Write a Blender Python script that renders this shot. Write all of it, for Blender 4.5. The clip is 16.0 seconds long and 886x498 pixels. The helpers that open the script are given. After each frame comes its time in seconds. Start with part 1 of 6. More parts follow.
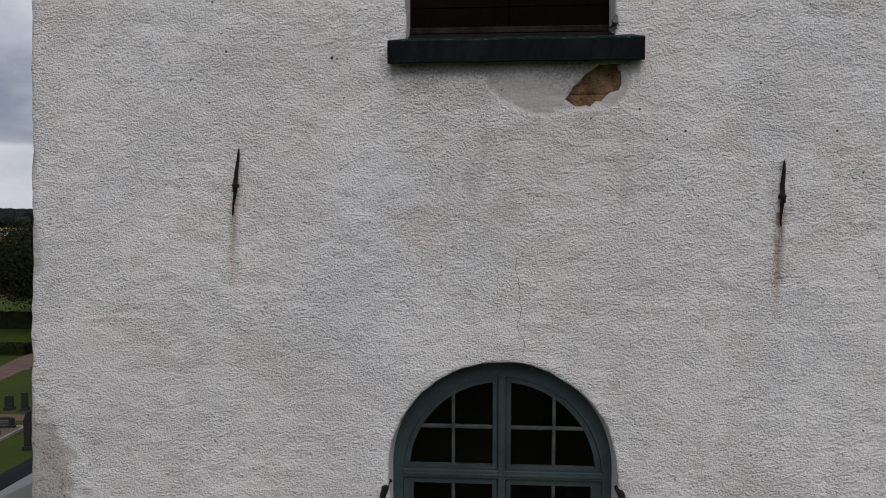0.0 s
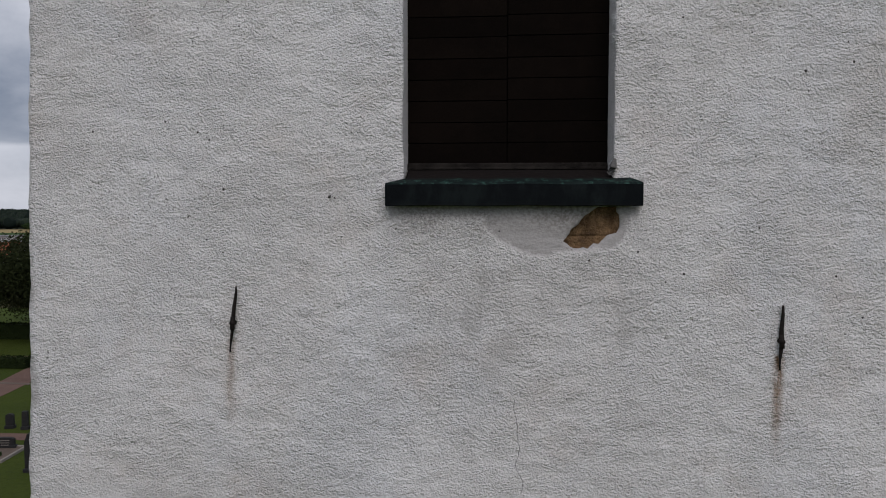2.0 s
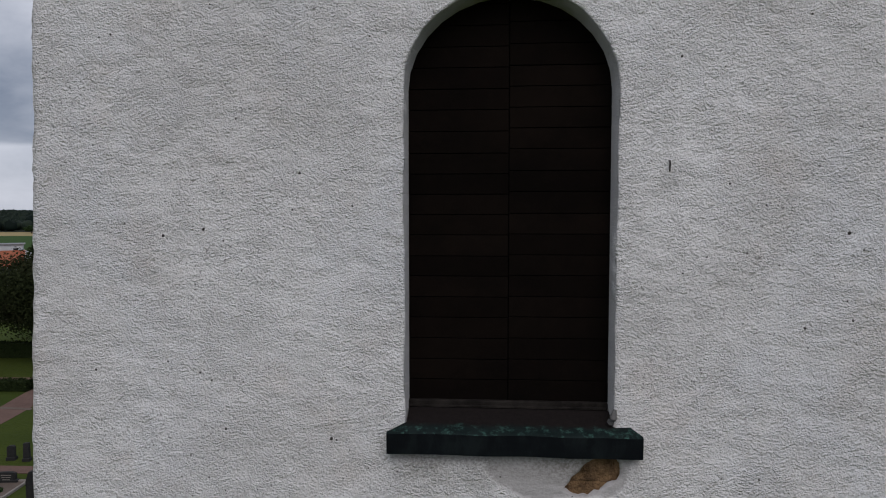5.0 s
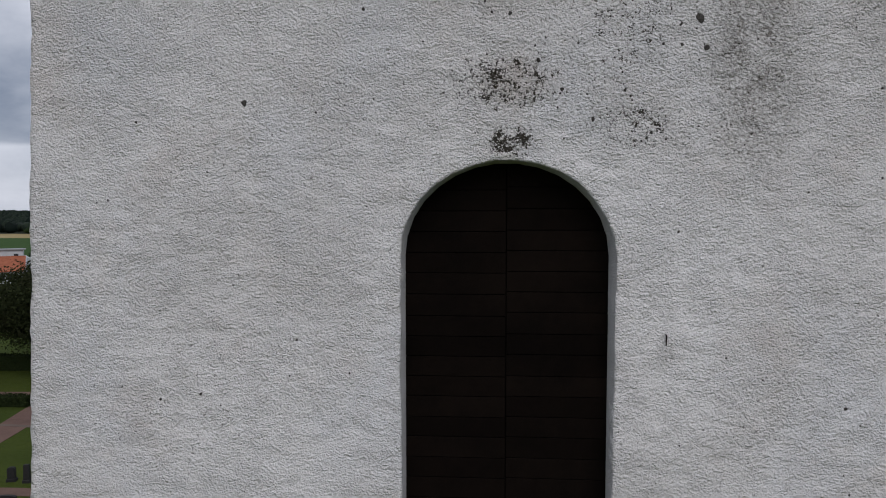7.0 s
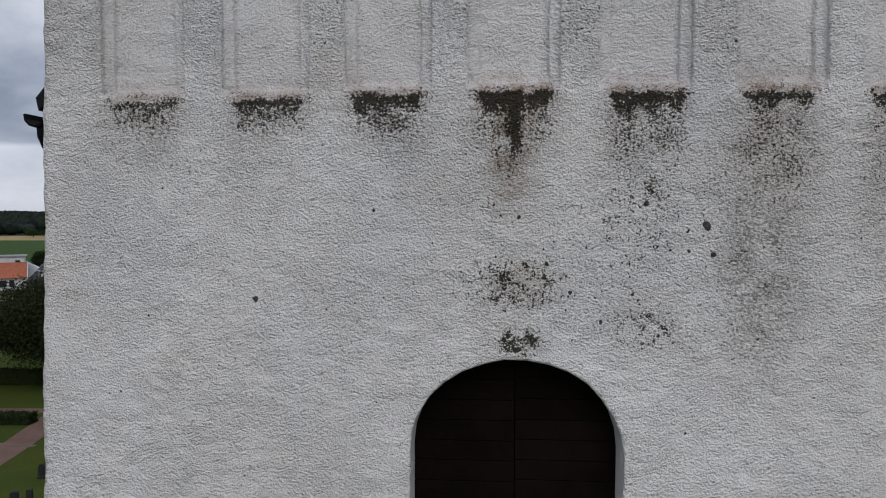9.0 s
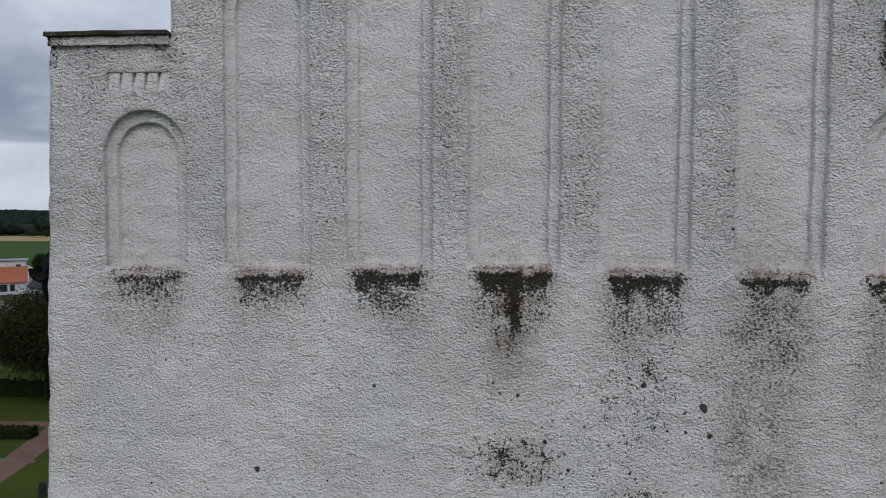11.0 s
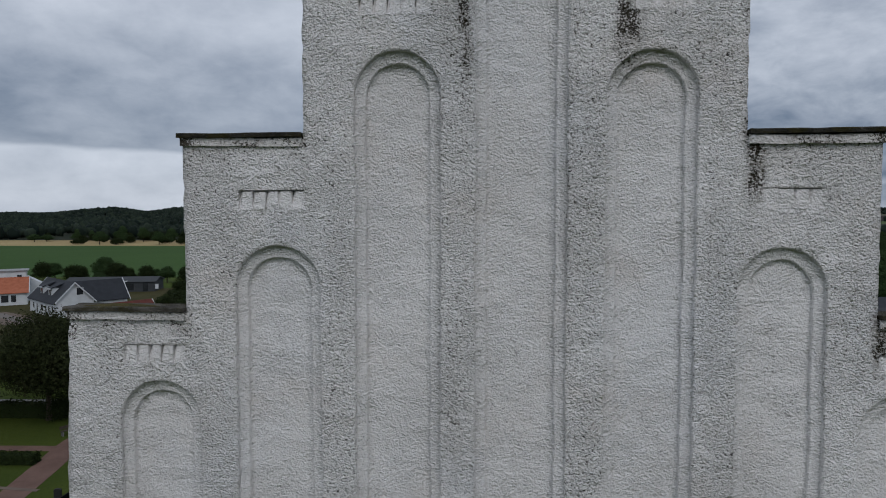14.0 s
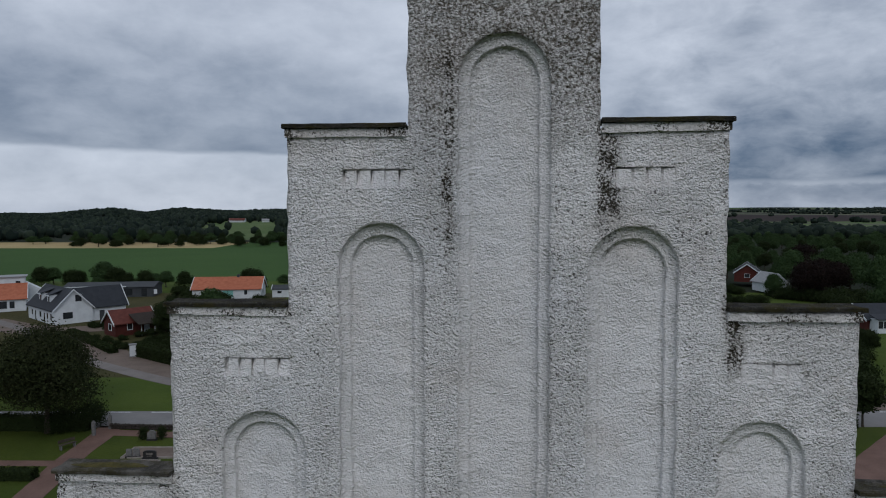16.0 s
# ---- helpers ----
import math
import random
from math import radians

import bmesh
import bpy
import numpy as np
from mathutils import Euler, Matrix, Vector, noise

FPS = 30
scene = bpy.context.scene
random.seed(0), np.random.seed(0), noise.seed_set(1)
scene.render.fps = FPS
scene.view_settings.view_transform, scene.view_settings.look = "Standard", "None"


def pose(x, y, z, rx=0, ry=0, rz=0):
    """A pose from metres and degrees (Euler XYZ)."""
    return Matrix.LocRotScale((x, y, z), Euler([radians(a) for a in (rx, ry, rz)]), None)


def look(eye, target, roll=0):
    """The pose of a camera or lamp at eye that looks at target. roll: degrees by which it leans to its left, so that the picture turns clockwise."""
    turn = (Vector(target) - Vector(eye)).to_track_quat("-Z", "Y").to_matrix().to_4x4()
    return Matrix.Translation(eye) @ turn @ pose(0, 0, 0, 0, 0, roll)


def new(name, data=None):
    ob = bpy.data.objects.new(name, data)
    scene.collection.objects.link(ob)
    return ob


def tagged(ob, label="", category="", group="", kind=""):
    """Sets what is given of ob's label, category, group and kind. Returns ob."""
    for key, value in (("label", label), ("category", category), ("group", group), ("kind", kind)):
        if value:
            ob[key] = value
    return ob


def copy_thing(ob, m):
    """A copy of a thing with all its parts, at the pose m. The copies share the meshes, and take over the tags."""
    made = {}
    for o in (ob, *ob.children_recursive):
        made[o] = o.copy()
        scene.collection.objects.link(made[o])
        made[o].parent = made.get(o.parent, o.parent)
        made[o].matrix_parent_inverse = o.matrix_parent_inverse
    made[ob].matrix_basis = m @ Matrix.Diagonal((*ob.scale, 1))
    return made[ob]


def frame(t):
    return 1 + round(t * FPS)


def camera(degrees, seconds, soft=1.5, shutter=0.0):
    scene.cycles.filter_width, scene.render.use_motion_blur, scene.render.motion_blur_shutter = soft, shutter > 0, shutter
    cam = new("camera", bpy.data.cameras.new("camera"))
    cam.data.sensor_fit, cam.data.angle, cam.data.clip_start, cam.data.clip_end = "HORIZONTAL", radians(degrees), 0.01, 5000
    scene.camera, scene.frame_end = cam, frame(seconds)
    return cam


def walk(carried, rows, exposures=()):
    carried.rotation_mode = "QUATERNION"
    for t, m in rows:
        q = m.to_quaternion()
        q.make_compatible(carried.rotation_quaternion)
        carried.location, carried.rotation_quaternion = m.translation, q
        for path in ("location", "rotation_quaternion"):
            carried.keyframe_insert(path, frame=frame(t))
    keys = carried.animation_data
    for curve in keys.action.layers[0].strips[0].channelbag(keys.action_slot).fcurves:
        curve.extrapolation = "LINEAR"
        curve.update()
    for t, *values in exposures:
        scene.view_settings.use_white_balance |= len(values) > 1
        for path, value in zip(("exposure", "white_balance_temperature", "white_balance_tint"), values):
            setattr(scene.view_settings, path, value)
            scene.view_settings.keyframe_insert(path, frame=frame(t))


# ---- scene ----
cam = camera(68.0, 16.0, soft=1.0)
# seconds, x, y, z, yaw, pitch, roll
PATH = [
    (0, -0.124, -4.977, 11.360, 3.83, -3.20, -0.03),
    (0.5, -0.102, -4.955, 11.596, 3.83, -3.20, -0.01),
    (1, -0.095, -4.937, 11.854, 3.84, -3.20, -0.01),
    (1.5, -0.095, -4.915, 12.124, 3.87, -3.20, 0.00),
    (2, -0.106, -4.904, 12.411, 3.91, -3.20, -0.00),
    (2.5, -0.120, -4.909, 12.724, 3.93, -3.20, 0.03),
    (3, -0.140, -4.894, 13.043, 3.94, -3.20, 0.05),
    (3.5, -0.167, -4.875, 13.362, 3.94, -3.20, 0.03),
    (4, -0.153, -4.864, 13.658, 3.97, -3.20, -0.01),
    (6.5, -0.085, -4.776, 15.164, 3.98, -3.20, 0.04),
    (7, -0.093, -4.768, 15.489, 4.00, -3.20, 0.01),
    (7.5, -0.108, -4.762, 15.844, 4.03, -3.20, 0.03),
    (8, -0.121, -4.747, 16.215, 4.06, -3.20, 0.03),
    (8.5, -0.140, -4.745, 16.594, 4.07, -3.19, 0.06),
    (9, -0.156, -4.747, 16.936, 4.07, -3.20, 0.01),
    (11.5, -0.156, -4.729, 18.564, 4.13, -3.20, -0.21),
    (12, -0.170, -4.728, 18.905, 4.16, -3.20, -0.14),
    (12.5, -0.188, -4.741, 19.236, 4.18, -3.20, -0.11),
    (13, -0.195, -4.753, 19.590, 4.19, -3.20, -0.10),
    (13.5, -0.204, -4.775, 19.928, 4.17, -3.20, -0.07),
    (14, -0.208, -4.780, 20.263, 4.13, -3.19, -0.02),
    (14.5, -0.179, -4.794, 20.580, 4.08, -3.20, 0.01),
    (15, -0.152, -4.791, 20.889, 4.06, -3.20, 0.04),
    (15.5, -0.123, -4.776, 21.194, 4.05, -3.20, 0.05),
    (16, -0.094, -4.764, 21.515, 4.05, -3.20, 0.05),
]
walk(cam, [(t, pose(x, y, z, 90 + p, r, w)) for t, x, y, z, w, p, r in PATH],
     [(0, 0.41, 6600, 15), (4, 0.34, 6400, 15), (9, 0.53, 6400, 14), (11.5, 0.46, 6250, 12), (13, 0.42, 6240, 11), (14.5, 0.31, 6190, 11), (16, 0.29, 6080, 11)])

# ---- world and light ----
world = bpy.data.worlds.new("overcast_sky")
scene.world = world
world.use_nodes = True
SUN_EL, SUN_AZ = 44, 166          # degrees; azimuth clockwise from +y


def sky_nodes():
    nt = world.node_tree
    nt.nodes.clear()
    N, L = nt.nodes.new, nt.links.new

    def math_node(op, a, b=0.0, clamp=False):
        n = N("ShaderNodeMath")
        n.operation, n.use_clamp = op, clamp
        for i, v in enumerate((a, b)):
            if isinstance(v, (int, float)):
                n.inputs[i].default_value = v
            else:
                L(v, n.inputs[i])
        return n.outputs[0]

    def smooth(v, a, b, lo=0.0, hi=1.0):
        n = N("ShaderNodeMapRange")
        n.interpolation_type = "SMOOTHSTEP"
        L(v, n.inputs[0])
        for i, q in enumerate((a, b, lo, hi)):
            n.inputs[i + 1].default_value = q
        return n.outputs[0]

    def mixc(f, a, b):
        n = N("ShaderNodeMix")
        n.data_type = "RGBA"
        for s, v in ((0, f), (6, a), (7, b)):
            if isinstance(v, (int, float)):
                n.inputs[s].default_value = v
            elif isinstance(v, tuple):
                n.inputs[s].default_value = (*v, 1)
            else:
                L(v, n.inputs[s])
        return n.outputs[2]

    tc = N("ShaderNodeTexCoord")
    sep = N("ShaderNodeSeparateXYZ")
    L(tc.outputs["Generated"], sep.inputs[0])
    up = math_node("MAXIMUM", sep.outputs[2], 0.0)
    # clouds, flattened towards the horizon
    def fbm(scale, detail, rough, shift, warp=0.0, squash=2.6):
        m = N("ShaderNodeMapping")
        L(tc.outputs["Generated"], m.inputs[0])
        m.inputs["Location"].default_value = shift
        m.inputs["Scale"].default_value = (1, 1, squash)
        n = N("ShaderNodeTexNoise")
        L(m.outputs[0], n.inputs["Vector"])
        n.inputs["Scale"].default_value, n.inputs["Detail"].default_value = scale, detail
        n.inputs["Roughness"].default_value, n.inputs["Distortion"].default_value = rough, warp
        return n.outputs[0]

    big = fbm(3.0, 3, 0.5, (2.3, 0.4, 0.2), 0.1)
    small = fbm(7.5, 6, 0.55, (5.1, 1.7, 0), 0.15, 1.9)
    wisp = fbm(15, 7, 0.58, (1.4, 6.2, 3.1), 0.3, 2.1)
    cloud = math_node("ADD", math_node("MULTIPLY", big, 0.42), math_node("MULTIPLY", small, 0.40))
    cloud = math_node("ADD", cloud, math_node("ADD", math_node("MULTIPLY", wisp, 0.18), math_node("MULTIPLY", math_node("SUBTRACT", wisp, 0.5), smooth(sep.outputs[0], 0.05, 0.30, 0.0, 0.26))))
    # a dark shelf of cloud hangs low, lower to the right, with a brighter gap under it
    foot = smooth(sep.outputs[0], -0.10, 0.30, 0.084, 0.040)
    ragged_up = math_node("ADD", math_node("MULTIPLY", math_node("SUBTRACT", small, 0.5), 0.020), math_node("MULTIPLY", math_node("SUBTRACT", wisp, 0.5), 0.012))
    over = math_node("SUBTRACT", math_node("ADD", up, ragged_up), foot)
    shelf = math_node("MULTIPLY", smooth(over, -0.003, 0.006), smooth(over, 0.012, 0.19, 1.0, 0.0))
    heavy = math_node("MULTIPLY", smooth(sep.outputs[0], 0.15, 0.40), smooth(up, 0.10, 0.30, 1.0, 0.0))
    under = math_node("MULTIPLY", smooth(over, -0.006, 0.004, 1.0, 0.0), smooth(sep.outputs[0], 0.12, 0.40))
    tone = math_node("SUBTRACT", cloud, math_node("MULTIPLY", shelf, 0.235))
    tone = math_node("SUBTRACT", tone, math_node("ADD", math_node("MULTIPLY", heavy, 0.105), math_node("MULTIPLY", under, 0.17)))
    line = N("ShaderNodeMapRange")
    L(tone, line.inputs[0])
    line.inputs[1].default_value, line.inputs[2].default_value = 0.08, 0.62
    col = mixc(line.outputs[0], SKY_DARK, SKY_LIGHT)
    nish = N("ShaderNodeTexSky")
    nish.sky_type, nish.sun_disc = "NISHITA", False
    nish.sun_elevation, nish.sun_rotation = radians(SUN_EL), radians(SUN_AZ)
    bg1 = N("ShaderNodeBackground")
    L(nish.outputs[0], bg1.inputs[0])
    bg1.inputs[1].default_value = 0.05
    bg2 = N("ShaderNodeBackground")
    L(col, bg2.inputs[0])
    bg2.inputs[1].default_value = 1.0
    mx = N("ShaderNodeMixShader")
    mx.inputs[0].default_value = 0.93
    L(bg1.outputs[0], mx.inputs[1])
    L(bg2.outputs[0], mx.inputs[2])
    out = N("ShaderNodeOutputWorld")
    L(mx.outputs[0], out.inputs[0])


SKY_DARK, SKY_LIGHT = (0.070, 0.105, 0.160), (0.505, 0.535, 0.58)
sky_nodes()
lamp = bpy.data.lights.new("sun", "SUN")
lamp.energy, lamp.angle, lamp.color = 0.72, radians(40), (1.0, 0.935, 0.87)
sun = new("sun", lamp)
saz, sel = radians(SUN_AZ), radians(SUN_EL)
sun.matrix_world = look((math.sin(saz) * math.cos(sel) * 50, math.cos(saz) * math.cos(sel) * 50, math.sin(sel) * 50 + 20), (0, 0, 20))

# ---- materials ----


class Mat:
    """A small node builder round one Principled material."""

    def __init__(self, name, rough=0.8, metal=0.0, spec=0.3):
        self.m = bpy.data.materials.new(name)
        self.m.use_nodes = True
        self.nt = self.m.node_tree
        self.b = self.nt.nodes["Principled BSDF"]
        self.b.inputs["Roughness"].default_value = rough
        self.b.inputs["Metallic"].default_value = metal
        self.b.inputs["Specular IOR Level"].default_value = spec
        self.tc = self.nt.nodes.new("ShaderNodeTexCoord")
        self.geo = self.nt.nodes.new("ShaderNodeNewGeometry")

    def put(self, sock, v):
        if isinstance(v, (int, float)):
            sock.default_value = v
        elif isinstance(v, tuple):
            sock.default_value = (*v, 1) if len(v) == 3 and sock.type == "RGBA" else v
        else:
            self.nt.links.new(v, sock)

    def at(self, scale=(1, 1, 1), world_space=False, shift=(0, 0, 0), turn=(0, 0, 0)):
        n = self.nt.nodes.new("ShaderNodeMapping")
        n.inputs["Rotation"].default_value = turn
        self.put(n.inputs[0], self.geo.outputs["Position"] if world_space else self.tc.outputs["Object"])
        n.inputs["Scale"].default_value = scale
        n.inputs["Location"].default_value = shift
        return n.outputs[0]

    def noise(self, scale, detail=4, rough=0.55, vec=None, warp=0.0):
        n = self.nt.nodes.new("ShaderNodeTexNoise")
        self.put(n.inputs["Vector"], vec or self.at())
        n.inputs["Scale"].default_value, n.inputs["Detail"].default_value = scale, detail
        n.inputs["Roughness"].default_value, n.inputs["Distortion"].default_value = rough, warp
        return n.outputs[0]

    def cells(self, scale, vec=None, feature="F1", out=0):
        n = self.nt.nodes.new("ShaderNodeTexVoronoi")
        n.feature = feature
        self.put(n.inputs["Vector"], vec or self.at())
        n.inputs["Scale"].default_value = scale
        return n.outputs[out]

    def op(self, kind, a, b=0.0, clamp=False):
        n = self.nt.nodes.new("ShaderNodeMath")
        n.operation, n.use_clamp = kind, clamp
        self.put(n.inputs[0], a)
        self.put(n.inputs[1], b)
        return n.outputs[0]

    def ramp(self, v, a, b, lo=0.0, hi=1.0):
        n = self.nt.nodes.new("ShaderNodeMapRange")
        n.interpolation_type = "SMOOTHSTEP"
        for s, q in zip(n.inputs, (v, a, b, lo, hi)):
            self.put(s, q)
        return n.outputs[0]

    def mix(self, f, a, b, blend="MIX"):
        n = self.nt.nodes.new("ShaderNodeMix")
        n.data_type, n.blend_type = "RGBA", blend
        self.put(n.inputs[0], f)
        self.put(n.inputs[6], a)
        self.put(n.inputs[7], b)
        return n.outputs[2]

    def attr(self, name):
        n = self.nt.nodes.new("ShaderNodeAttribute")
        n.attribute_name = name
        s = self.nt.nodes.new("ShaderNodeSeparateColor")
        self.put(s.inputs[0], n.outputs[0])
        return s.outputs

    def island(self):
        return self.geo.outputs["Random Per Island"]

    def each(self):
        return self.nt.nodes.new("ShaderNodeObjectInfo").outputs["Random"]

    def color(self, v):
        self.put(self.b.inputs["Base Color"], v)
        return self

    def rough(self, v):
        self.put(self.b.inputs["Roughness"], v)
        return self

    def bump(self, h, dist=0.01, strength=1.0):
        n = self.nt.nodes.new("ShaderNodeBump")
        n.inputs["Distance"].default_value, n.inputs["Strength"].default_value = dist, strength
        self.put(n.inputs["Height"], h)
        self.put(self.b.inputs["Normal"], n.outputs[0])
        return self


def plain(name, c1, c2, scale=3.0, rough=0.8, bump=0.0, bscale=40.0, metal=0.0, spec=0.3, fine=0.25, each=0.0):
    """Colour that wanders between two tones at two scales, with a fine relief."""
    m = Mat(name, rough, metal, spec)
    n = m.op("ADD", m.op("MULTIPLY", m.noise(scale, 4), 1 - fine), m.op("MULTIPLY", m.noise(scale * 9, 5), fine))
    c = m.mix(m.ramp(n, 0.3, 0.7), c1, c2)
    if each:
        c = m.mix(m.op("MULTIPLY", m.each(), each), c, tuple(x * 0.55 for x in c1))
    m.color(c)
    if bump:
        m.bump(m.noise(bscale, 5, 0.6), bump)
    return m.m


def make_plaster():
    m = Mat("roughcast_limewash", 0.92, 0, 0.15)
    v = m.at()
    # thrown roughcast: flattened knobs with finer sand between them, over a trowelled swell
    knob = m.noise(46, 2, 0.52, m.at((0.92, 1, 1.06), turn=(0, 0.2, 0)), 0.1)
    mid = m.noise(66, 3, 0.58, m.at((0.9, 1, 1.08), turn=(0, 0.3, 0)))
    grain = m.noise(125, 2, 0.6, v, 0.2)
    lump = m.noise(11, 4, 0.6, m.at((0.8, 1, 1.15), turn=(0, 0.3, 0)))
    swell = m.noise(3.2, 4, 0.55, m.at((0.8, 1, 1.3), turn=(0, 0.4, 0)), 0.6)
    patchy = m.noise(1.7, 4, 0.65, m.at(shift=(2, 0, 9)))
    n = m.nt.nodes.new("ShaderNodeAttribute")
    n.attribute_name = "dirt"
    haze = n.outputs["Alpha"]
    dirt = m.attr("dirt")
    flat = dirt[2]
    worn = m.attr("worn")[0]
    rough = m.op("SUBTRACT", 1.0, m.op("MULTIPLY", flat, 0.88))
    # the plasterer's hand: coarser and smoother passes side by side
    hand = m.op("ADD", m.op("MULTIPLY", m.noise(1.2, 4, 0.6, m.at(shift=(5, 0, 1))), 0.5), m.op("MULTIPLY", m.noise(5.5, 3, 0.6, m.at((1, 1, 1.5), shift=(5, 0, 1))), 0.5))
    hand = m.op("ADD", m.ramp(hand, 0.38, 0.62, 0.55, 1.08), m.op("MULTIPLY", worn, 0.50))
    # single grains of the thrown coat, rounded, with creases between them
    jog = m.nt.nodes.new("ShaderNodeVectorMath")
    jog.operation = "MULTIPLY_ADD"
    wob = m.nt.nodes.new("ShaderNodeTexNoise")
    m.put(wob.inputs["Vector"], v)
    wob.inputs["Scale"].default_value, wob.inputs["Detail"].default_value = 55, 2
    m.put(jog.inputs[0], wob.outputs["Color"])
    jog.inputs[1].default_value = (0.020, 0.020, 0.020)
    m.put(jog.inputs[2], m.at((0.95, 1, 1.05)))
    stone = m.ramp(m.cells(60, jog.outputs[0]), 0.10, 0.75, 1.0, 0.0)
    relief = m.op("ADD", m.op("MULTIPLY", m.ramp(knob, 0.24, 0.74), 0.26), m.op("ADD", m.op("MULTIPLY", mid, 0.42), m.op("MULTIPLY", stone, 0.26)))
    relief = m.op("ADD", relief, m.op("ADD", m.op("MULTIPLY", lump, 0.36), m.op("MULTIPLY", grain, 0.32)))
    relief = m.op("MULTIPLY", m.op("MULTIPLY", relief, rough), hand)
    h = m.op("ADD", relief, m.op("MULTIPLY", swell, 1.1))
    m.bump(h, 0.0295, 1.0)
    big = m.noise(0.55, 5, 0.6, v)
    base = m.mix(m.ramp(big, 0.32, 0.68), (0.77, 0.755, 0.745), (0.90, 0.89, 0.885))
    cool = m.ramp(m.noise(0.8, 4, 0.6, m.at((1.2, 1, 0.7), shift=(3, 0, 8))), 0.48, 0.66)
    base = m.mix(m.op("MULTIPLY", cool, 0.36), base, (0.79, 0.81, 0.85))
    warm = m.ramp(m.noise(1.3, 5, 0.62, m.at(shift=(7, 0, 3))), 0.50, 0.72)
    base = m.mix(m.op("MULTIPLY", warm, 0.35), base, (0.73, 0.65, 0.60))
    blot = m.ramp(m.noise(4.5, 5, 0.68, m.at((1, 1, 0.7), shift=(9, 0, 4))), 0.52, 0.74)
    base = m.mix(m.op("MULTIPLY", blot, 0.17), base, (0.52, 0.50, 0.485))
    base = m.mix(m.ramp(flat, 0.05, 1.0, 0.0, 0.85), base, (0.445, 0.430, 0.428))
    # relief shade put into the colour: hollows between the knobs go darker
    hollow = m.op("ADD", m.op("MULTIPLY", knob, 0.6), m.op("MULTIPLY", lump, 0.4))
    hollow_shade = m.op("MULTIPLY", m.op("MULTIPLY", m.ramp(hollow, 0.38, 0.54, 0.26, 0.0), rough), m.op("ADD", 0.5, m.op("MULTIPLY", worn, 0.45)))
    base = m.mix(hollow_shade, base, (0.38, 0.365, 0.35))
    # deepest pits painted dark, unevenly: grime plus the shade of the relief
    deep = m.op("ADD", m.op("MULTIPLY", knob, 0.55), m.op("MULTIPLY", mid, 0.45))
    pit = m.ramp(m.op("SUBTRACT", deep, m.op("MULTIPLY", worn, 0.024)), 0.345, 0.41, 1.0, 0.0)
    pit = m.op("MULTIPLY", m.op("MULTIPLY", pit, rough), m.op("ADD", m.ramp(patchy, 0.40, 0.66, 0.08, 0.85), m.op("MULTIPLY", worn, 0.30)), True)
    base = m.mix(pit, base, (0.11, 0.102, 0.095))
    fleck = m.op("MULTIPLY", m.ramp(m.noise(34, 4, 0.72, m.at(shift=(1, 5, 2))), 0.60, 0.66), m.ramp(m.noise(2.2, 5, 0.68, v), 0.44, 0.62, 0.05, 1.0))
    base = m.mix(m.op("MULTIPLY", m.op("MULTIPLY", fleck, rough), 0.75), base, (0.09, 0.08, 0.075))
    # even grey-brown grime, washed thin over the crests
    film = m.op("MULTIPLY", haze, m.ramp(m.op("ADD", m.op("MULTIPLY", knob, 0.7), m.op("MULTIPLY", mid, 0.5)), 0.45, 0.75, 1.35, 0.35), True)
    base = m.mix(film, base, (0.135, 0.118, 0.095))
    rust = m.op("MULTIPLY", dirt[1], m.ramp(m.noise(22, 5, 0.7, m.at((1, 1, 0.35))), 0.30, 0.62, 0.35, 1.0), True)
    base = m.mix(rust, base, (0.25, 0.150, 0.080))
    # black growth fills the pits first and leaves the crests clean where it is thin; water draws it into threads
    tuft = m.noise(24, 5, 0.68, m.at((1, 1, 0.6), shift=(4, 2, 6)))
    thread = m.noise(30, 4, 0.6, m.at((1.6, 1, 0.16), shift=(2, 0, 0)))
    brk = m.op("ADD", m.op("MULTIPLY", m.ramp(knob, 0.28, 0.70), 0.30), m.op("MULTIPLY", m.ramp(mid, 0.3, 0.7), 0.42))
    brk = m.op("ADD", brk, m.op("ADD", m.op("MULTIPLY", m.ramp(grain, 0.3, 0.7), 0.40), m.op("MULTIPLY", m.ramp(tuft, 0.30, 0.70), 0.20)))
    brk = m.op("ADD", brk, m.op("MULTIPLY", m.op("SUBTRACT", thread, 0.46), 0.48))
    mould = m.op("SUBTRACT", m.op("MULTIPLY", dirt[0], 1.16), brk)
    mould = m.op("MULTIPLY", m.ramp(mould, -0.05, 0.17), m.ramp(dirt[0], 0.02, 0.18))
    base = m.mix(m.op("MULTIPLY", mould, 0.96), base, m.mix(m.noise(9, 3, 0.5, v), (0.014, 0.014, 0.007), (0.044, 0.034, 0.022)))
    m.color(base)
    return m.m


M = {}
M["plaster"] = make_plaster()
# near-black that puts the tower's unlit interior into the colour
M["dark"] = plain("unlit_interior_black", (0.006, 0.006, 0.006), (0.010, 0.009, 0.008), spec=0.05)
M["boards"] = plain("tarred_brown_boards", (0.0054, 0.0042, 0.0036), (0.0105, 0.0074, 0.0059), 2.2, 0.95, 0.003, 60, spec=0.03, each=0.5)
M["wornrail"] = plain("weathered_brown_rail", (0.005, 0.004, 0.0035), (0.030, 0.026, 0.023), 9, 0.8, 0.004, 70, spec=0.1)
M["bluewood"] = plain("grey_blue_painted_wood", (0.026, 0.043, 0.048), (0.045, 0.067, 0.072), 4, 0.6, 0.004, 70)
M["muntin"] = plain("weathered_grey_blue_muntin", (0.028, 0.036, 0.040), (0.085, 0.09, 0.09), 9, 0.7, 0.002, 90)
